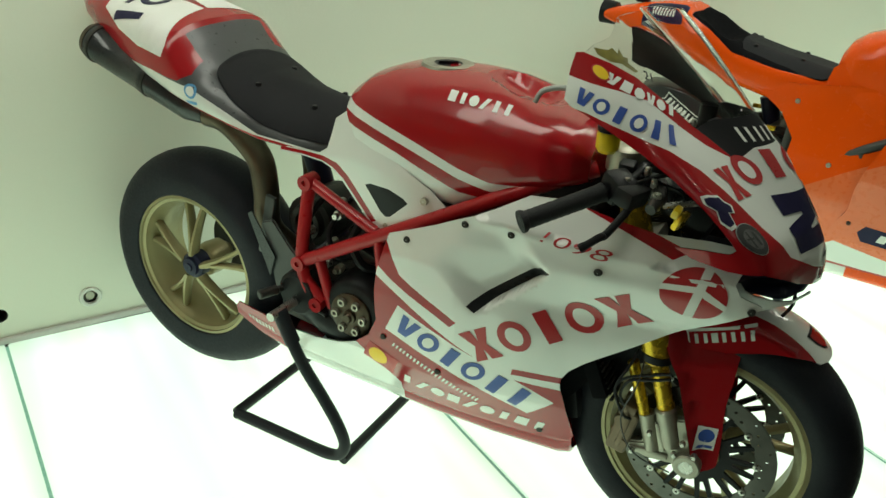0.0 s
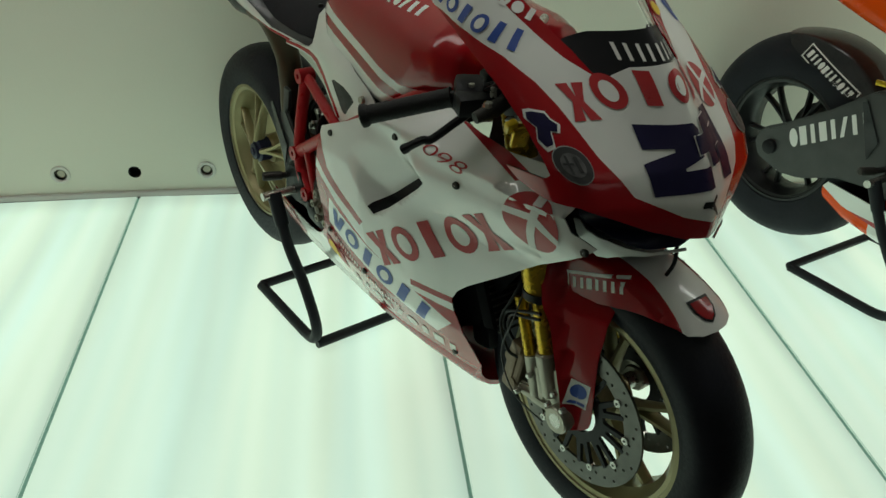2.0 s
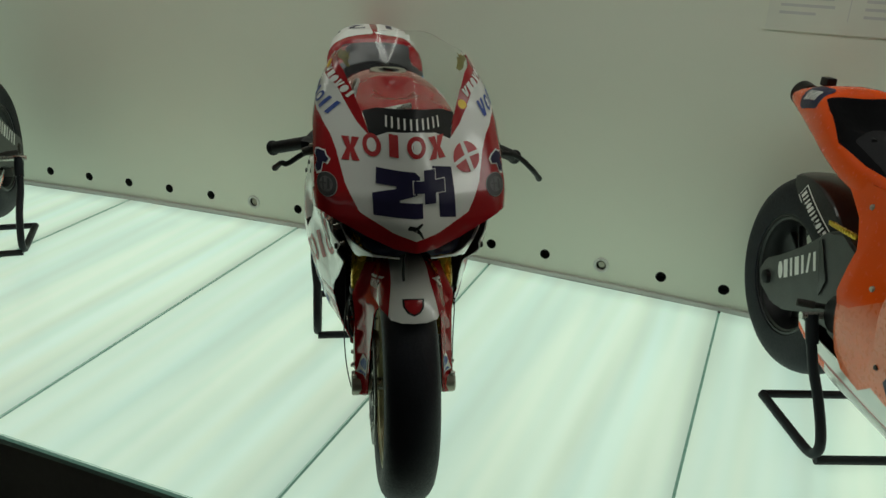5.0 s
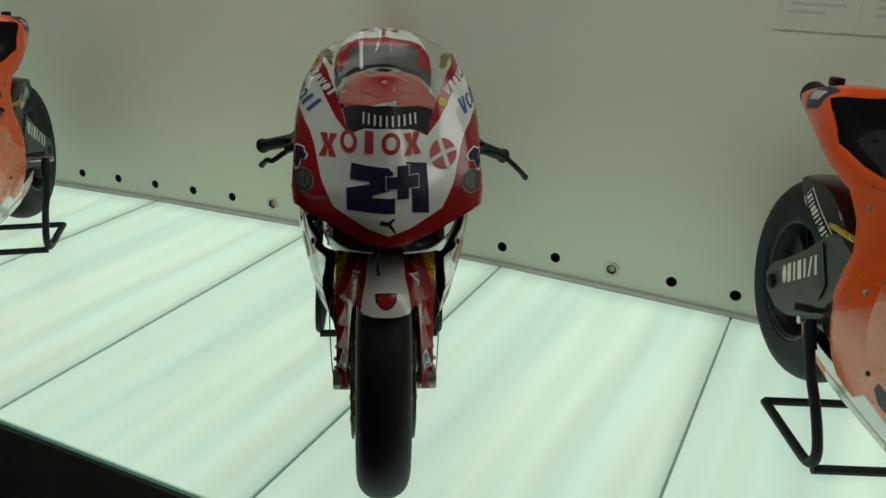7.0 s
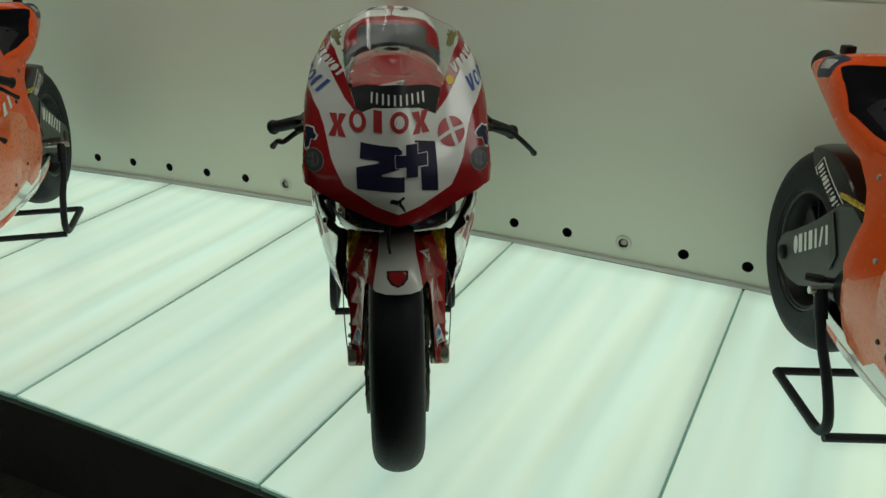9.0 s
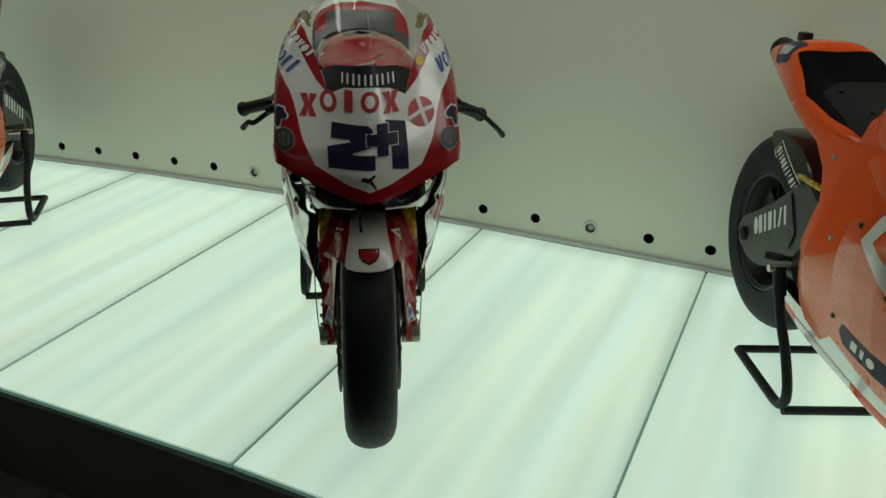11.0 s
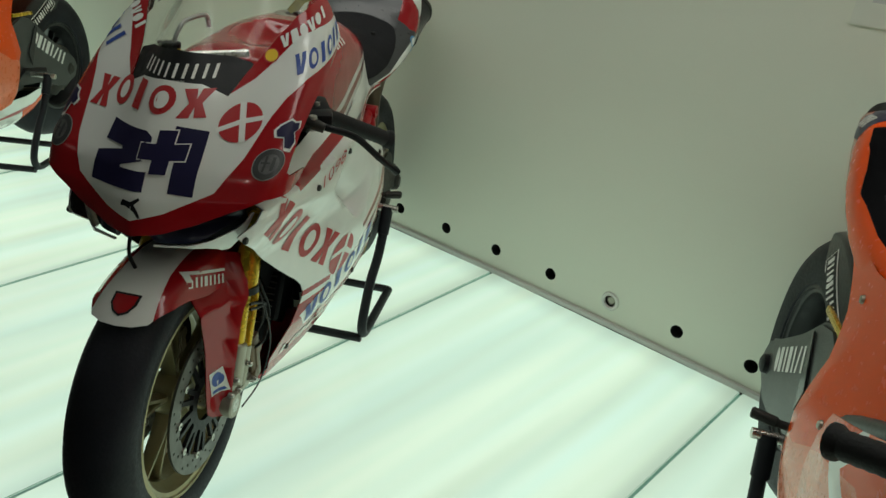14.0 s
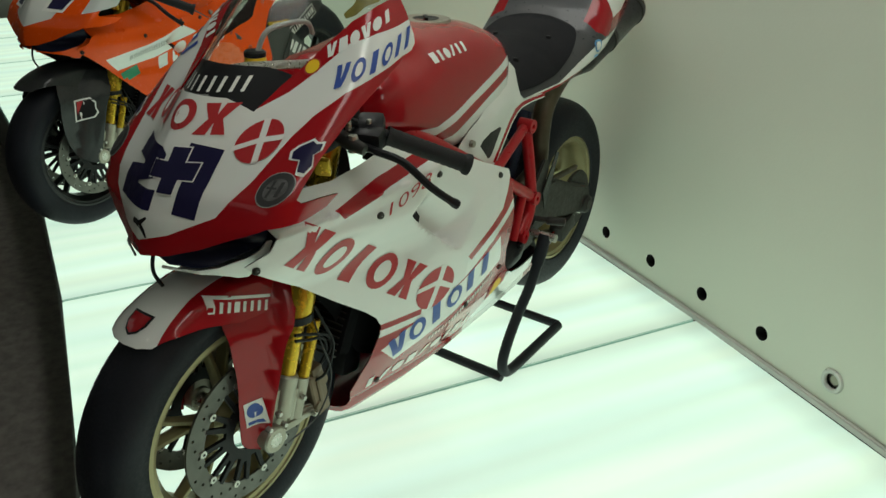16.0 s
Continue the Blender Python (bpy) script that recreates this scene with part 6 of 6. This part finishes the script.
            # gilt rider's mark and the race number on the clear screen
            spray = [(-0.045, -0.004), (-0.020, 0.004), (-0.012, 0.012), (-0.002, 0.006), (0.004, 0.018), (0.010, 0.005), (0.022, 0.008), (0.018, -0.002), (0.040, -0.008), (0.030, -0.014), (0.002, -0.010), (-0.020, -0.016), (-0.040, -0.014)]
            on_nose("screen_mark", [spray], 0.222 * s, 1.118, INK_OLIVE, screen, "gilt and green spray mark", turn=0.42 * s, inset=0.003, rise=0.9)
        on_nose("screen_number", [[(p - 0.012, q - 0.008) for p, q in g] for g in glyphs("21", 0.018, 0.2)], -0.168, 1.088, INK_BLACK, screen, "black race number", turn=-0.42, inset=0.003)
    # side fairing
    for s, f in zip((-1, 1), sides):
        sk = skin_of(f)
        out = Vector((0, s, 0))
        d = Vector((0.866, 0, 0.5))
        u = d if s < 0 else -d
        up = Vector((-0.5, 0, 0.866))
        if main:
            w = word("xo|ox", 0.405 if s < 0 else 0.398, 0.080 if s < 0 else 0.084, rings=True)
            o = Vector((-0.452, 0.25 * s, 0.441)) if s < 0 else Vector((-0.003, 0.24 * s, 0.711))
            sticker("side_lettering", w, o, Vector((0.863, 0, 0.504)) if s < 0 else Vector((-0.821, 0, -0.571)), up, sk, [INK_RED, INK_WHITE], f, "red lettering bars")
            c = Vector((-0.052, 0.23 * s, 0.731)) if s < 0 else Vector((-0.405, 0.25 * s, 0.488))
            ball = [(0, disc_shape(0.055, 32)), (1, [(-0.056, 0.004), (0.0, 0.008), (0.053, -0.022), (0.056, -0.010), (0.006, 0.022), (-0.055, 0.016)]), (1, [(-0.016, -0.055), (0.0, -0.053), (0.022, 0.053), (0.006, 0.057)])]
            sticker("ball_badge", ball, c, (1, 0, 0) if s < 0 else (-1, 0, 0), (0, 0, 1), sk, [INK_RED, INK_WHITE], f, "red ball badge with white bands")
            d2 = Vector((0.355, 0, -0.160)).normalized()
            u2 = d2 if s < 0 else -d2
            o2 = Vector((-0.664, 0.2 * s, 0.468)) if s < 0 else Vector((-0.305, 0.2 * s, 0.320))
            lay = word("vo|o||", 0.345, 0.062, 0.15, 0.006, -0.002, rings=True)
            sticker("lower_lettering", lay, o2, u2, Vector((0, 0, 1)), sk, [INK_BLUE, INK_WHITE], f, "blue lettering bars")
            d3 = Vector((0.47, 0, -0.04)).normalized()
            u3 = d3 if s < 0 else -d3
            o3 = Vector((-0.66, 0.15 * s, 0.290)) if s < 0 else Vector((-0.26, 0.15 * s, 0.250))
            sticker("belly_lettering", word("|/o=/o|=|", 0.38, 0.030, 0.15), o3, u3, Vector((0, 0, 1)), sk, INK_WHITE, f, "white lettering bars")
            o4 = Vector((-0.67, 0.18 * s, 0.405)) if s < 0 else Vector((-0.44, 0.18 * s, 0.318))
            sticker("belly_small_lettering", bars(12, 0.24, 0.014, 0.25, 0.1), o4, (d2 if s < 0 else -d2), Vector((0, 0, 1)), sk, INK_WHITE, f)
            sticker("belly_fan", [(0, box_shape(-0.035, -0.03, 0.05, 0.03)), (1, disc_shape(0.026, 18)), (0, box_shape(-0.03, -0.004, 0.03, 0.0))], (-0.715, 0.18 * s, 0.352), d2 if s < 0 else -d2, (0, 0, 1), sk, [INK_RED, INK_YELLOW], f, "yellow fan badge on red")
            grid = [box_shape(0.012 * k, 0, 0.012 * k + 0.006, 0.02) for k in range(8)]
            sticker("rear_belly_lettering", grid, Vector((-1.18 if s < 0 else -1.06, 0.12 * s, 0.265)), (0.97, 0, -0.1) if s < 0 else (-0.97, 0, 0.1), (0, 0, 1), sk, INK_WHITE, f)
            num = [[(p * 2.1, q) for p, q in g] for g in glyphs("1098", 0.024, 0.25, -0.012)]
            uu = Vector((0.139, 0, -0.012)) if s < 0 else Vector((-0.127, 0, 0.030))
            sticker("model_number", num, Vector((-0.335, 0.24 * s, 0.784)) if s < 0 else Vector((-0.212, 0.24 * s, 0.736)), uu, (0, -0.4 * s, 1), sk, INK_RED, f, "thin dark red numerals", lift=0.001)
        else:
            if s < 0:
                sticker("navy_panel", [(0, [(0.0, 0.03), (0.02, 0.0), (0.22, 0.0), (0.24, 0.03), (0.22, 0.06), (0.02, 0.06)])] + [(1, q) for q in word("=|o", 0.11, 0.03, 0.3, 0.06, 0.015)], Vector((-0.66, 0.2 * s, 0.37)), (0.98, 0, -0.06), (0, 0, 1), sk, [INK_NAVY, INK_WHITE], f, "navy printed panel")
            else:
                along, lift = Vector((-0.967, 0, 0.253)), Vector((0.253, 0, 0.967))
                sticker("band_lettering", bars(11, 0.17, 0.020, 0.14, 0.25), Vector((-0.150, 0.24, 0.655)), along, lift, sk, INK_MID, f, "thin grey lettering bars")
                along, lift = Vector((-0.94, 0, 0.342)), Vector((0.342, 0, 0.94))
                sticker("side_lettering", word("=|o/||", 0.32, 0.050, 0.25), Vector((-0.275, 0.24, 0.598)), along, lift, sk, INK_WHITE, f, "white lettering bars")
                sticker("green_panel", [box_shape(0, 0, 0.075, 0.04)], Vector((-0.130, 0.22, 0.568)), along, lift, sk, INK_GREEN, f, "green printed panel")
    if not main:
        for s in (-1, 1):
            on_nose("nose_panel", [(0, [(-0.055, -0.045), (0.06, -0.02), (0.055, 0.045), (-0.055, 0.045)])] + [(1, q) for q in bars(6, 0.05, 0.016, 0.3, 0, -0.05, 0.024)], 0.262 * s, 0.885, [INK_PALE, INK_RED], nose, "pale grey printed panel")
            on_nose("nose_mark", [(0, [(-0.05, -0.04), (0.03, -0.045), (0.05, 0.04), (-0.04, 0.045)]), (1, [(-0.035, -0.03), (0.022, -0.034), (0.038, 0.03), (-0.028, 0.034)])], 0.105 * s, 0.885, [INK_WHITE, INK_NAVY], nose, "navy printed panel with a white edge")
        for leg in [o for o in ob.children if o.name.startswith("fork_leg")]:
            g = [o for o in leg.children if o.name.startswith("fork_guard")][0]
            s = 1 if g.data.vertices[0].co.y > 0 else -1
            slab = [(-0.046, -0.040), (0.028, -0.034), (0.046, -0.018), (0.040, 0.0), (0.044, 0.024), (0.028, 0.042), (-0.036, 0.040)]
            label = [(0, slab), (1, [(p * 0.86, q * 0.86) for p, q in slab]), (2, [(-0.032, -0.012), (0.0, 0.034), (-0.028, 0.034)]), (0, [(-0.034, -0.030), (-0.026, -0.030), (0.014, 0.032), (0.006, 0.034)]), (0, [(0.006, -0.030), (0.013, -0.030), (0.016, 0.030), (0.009, 0.030)])]
            sticker("guard_badge", label, (0.034, 0.13 * s, 0.492), (1, 0, 0.0) if s < 0 else (-1, 0, 0.0), (0, 0, 1), skin_of(g), [INK_WHITE, INK_BLACK, INK_RED], leg, "white-edged badge with a red corner")
    # tank word
    for s in (-1, 1):
        d = Vector((0.97, 0, -0.06)) if s < 0 else Vector((-0.97, 0, 0.06))
        sticker("tank_lettering", word("=|o/||", 0.15, 0.023, -0.15 if s < 0 else 0.15), Vector((-0.585, 0.15 * s, 0.996)) if s < 0 else Vector((-0.475, 0.15 * s, 0.978)), d, Vector((0, -0.35 * s, 1)), ts, INK_WHITE, tank, "white lettering bars")
    # tail plates
    if main:
        for s in (-1, 1):
            flank = Vector((0, s, -0.50)).normalized()
            o = Vector((-1.50, 0.092 * s, 1.04))
            u, v = (flank, Vector((1, 0, 0.0))) if s < 0 else (-flank, Vector((1, 0, 0)))
            e = 1 if s < 0 else -1
            plate = [(-0.088 * e, -0.13), (0.02 * e, -0.11), (0.068 * e, -0.03), (0.100 * e, 0.06), (0.118 * e, 0.150), (0.100 * e, 0.160), (-0.088 * e, 0.120)]
            digits = glyphs("21", 0.088, 0.0)
            sticker("number_plate", [(0, plate)] + [(1, [(p * 1.25 - 0.072, q * 1.15 - 0.05) for p, q in g]) for g in digits], o, u, v, us, [INK_WHITE, INK_NAVY], tail, "white plate with the race number", reach=0.3, step=0.012)
            sticker("tail_badge", [(0, disc_shape(0.018, 20)), (1, disc_shape(0.012, 18)), (0, box_shape(-0.018, -0.032, 0.018, -0.024))], (-1.26, 0.15 * s, 0.908), (1, 0, 0) if s < 0 else (-1, 0, 0), (0, 0, 1), us, [INK_SKY, INK_WHITE], tail, "pale blue round badge")
    else:
        for s in (-1, 1):
            sticker("tail_panel", [(0, [(-0.085, -0.034), (-0.05, -0.044), (0.075, -0.042), (0.088, -0.03), (0.086, 0.030), (0.07, 0.042), (-0.05, 0.045), (-0.075, 0.036)])] + [(1, q) for q in bars(4, 0.105, 0.034, 0.3, 0.2, -0.055, -0.018)], (-1.475, 0.10 * s, 0.985), (1, 0, 0.02) if s < 0 else (-1, 0, -0.02), (0, -0.7 * s, 1), us, [INK_NAVY, INK_WHITE], tail, "dark panel with white bars")
    # mudguard
    if main:
        for s in (-1, 1):
            u = Vector((1, 0, 0.38)) if s < 0 else Vector((-1, 0, -0.38))
            sticker("mudguard_lettering", [box_shape(-0.004, 0.025, 0.140, 0.031), box_shape(-0.004, 0.0, 0.010, 0.026)] + word("||=||||", 0.125, 0.020, 0, 0.016), Vector((-0.062, 0.09 * s, 0.563)) if s < 0 else Vector((0.078, 0.09 * s, 0.612)), u, (0, -0.15 * s, 1), gs, INK_WHITE, guard, "white lettering bars")
        shield = [(-0.026, 0.018), (0.026, 0.018), (0.025, -0.004), (0.015, -0.020), (0.0, -0.028), (-0.015, -0.020), (-0.025, -0.004)]
        sticker("shield_badge", [(0, shield), (1, [(a * 0.8, b * 0.8 - 0.001) for a, b in shield])], (0.155, 0.0, 0.60), (0, 1, 0), (-0.62, 0, 0.78), gs, [INK_BLACK, RED], guard, "dark red shield badge")
        for leg in [o for o in ob.children if o.name.startswith("fork_leg")]:
            g = [o for o in leg.children if o.name.startswith("fork_guard")][0]
            s = 1 if g.data.vertices[0].co.y > 0 else -1
            sq = [(0, box_shape(-0.020, -0.027, 0.020, 0.027)), (1, disc_shape(0.016, 20, 0, 0.006)), (0, disc_shape(0.0075, 16, 0, 0.006)), (1, box_shape(-0.016, -0.023, 0.016, -0.016))]
            sticker("guard_badge", sq, (0.022, 0.136 * s, 0.368), (1, 0, 0.0) if s < 0 else (-1, 0, 0.0), (0, 0, 1), skin_of(g), [INK_WHITE, INK_BLUE], leg, "white square badge with a blue ring")


def plate_bars(ob):
    """White bars on the orange machine's swingarm and rear mudguard."""
    arm = [o for o in ob.children if o.name.startswith("swingarm")][0]
    for p in [o for o in arm.children if o.name.startswith("arm_plate")]:
        s = 1 if p.data.vertices[0].co.y > 0 else -1
        sk = skin_of(p)
        d = Vector((0.86, 0, 0.50)) if s < 0 else Vector((-0.86, 0, -0.50))
        sticker("arm_lettering", word("o=|=|/||", 0.285, 0.060, 0.12), Vector((-1.355, 0.15 * s, 0.385)) if s < 0 else Vector((-1.12, 0.15 * s, 0.535)), d, Vector((-0.5, 0, 0.86)), sk, INK_WHITE, arm, "white lettering bars")
        part("gold_edge", block((0.15, 0.010, 0.016), (-1.075, 0.152 * s, 0.668), 0.003, (0, -2, 0)), GOLD, arm, "gold edge strip")
    hug = [o for o in ob.children if o.name.startswith("rear_mudguard")][0]
    sk = skin_of(hug)
    for s in (-1, 1):
        d = Vector((0.80, 0, -0.40)).normalized() if s < 0 else Vector((-0.80, 0, 0.40)).normalized()
        up = Vector((0.3, 0, 1))
        sticker("mudguard_lettering", [(0, box_shape(-0.008, -0.008, 0.222, 0.042)), (1, box_shape(-0.004, -0.004, 0.218, 0.038))] + [(2, q) for q in word("=||o=|||o|=", 0.205, 0.026, 0.1, 0.004, 0.004)], Vector((-1.43, 0.09 * s, 0.665)) if s < 0 else Vector((-1.235, 0.09 * s, 0.575)), d, up, sk, [INK_WHITE, INK_BLACK, INK_WHITE], hug, "black label with white bars and a white edge")
        sticker("mudguard_mark", [(0, disc_shape(0.015, 14, 0.01, -0.03))] + [(1, q) for q in bars(6, 0.09, 0.016, 0.3, 0.0, 0.035, -0.038)], Vector((-1.36, 0.09 * s, 0.655)) if s < 0 else Vector((-1.22, 0.09 * s, 0.585)), d, up, sk, [INK_RED, INK_WHITE], hug, "red spot and white bars")


# front axle on the floor and heading of each machine, and the same for its stand
MACHINES = {"red": (0.284, -1.603, -59.4), "east": (1.942, -1.698, -64.7), "west": (-1.625, -1.82, -54.0)}
STANDS = {"red": (0.292, -1.650, -59.6), "east": (1.962, -1.708, -65.2), "west": (-1.55, -1.75, -49.0)}
spot = lambda p: pose(p[0], p[1], 0, 0, 0, p[2])
red_bike = race_bike("red", spot(MACHINES["red"]), "red and white racing motorcycle with gold rims on a black stand")
orange_bike = race_bike("orange", spot(MACHINES["east"]), "orange racing motorcycle with black wheels on a black stand")
plate_bars(orange_bike)
copy_thing(orange_bike, spot(MACHINES["west"]))
first_stand = stand(spot(STANDS["red"]), "black bent-tube stand under the rear of a motorcycle")
for k in ("east", "west"):
    copy_thing(first_stand, spot(STANDS[k]))
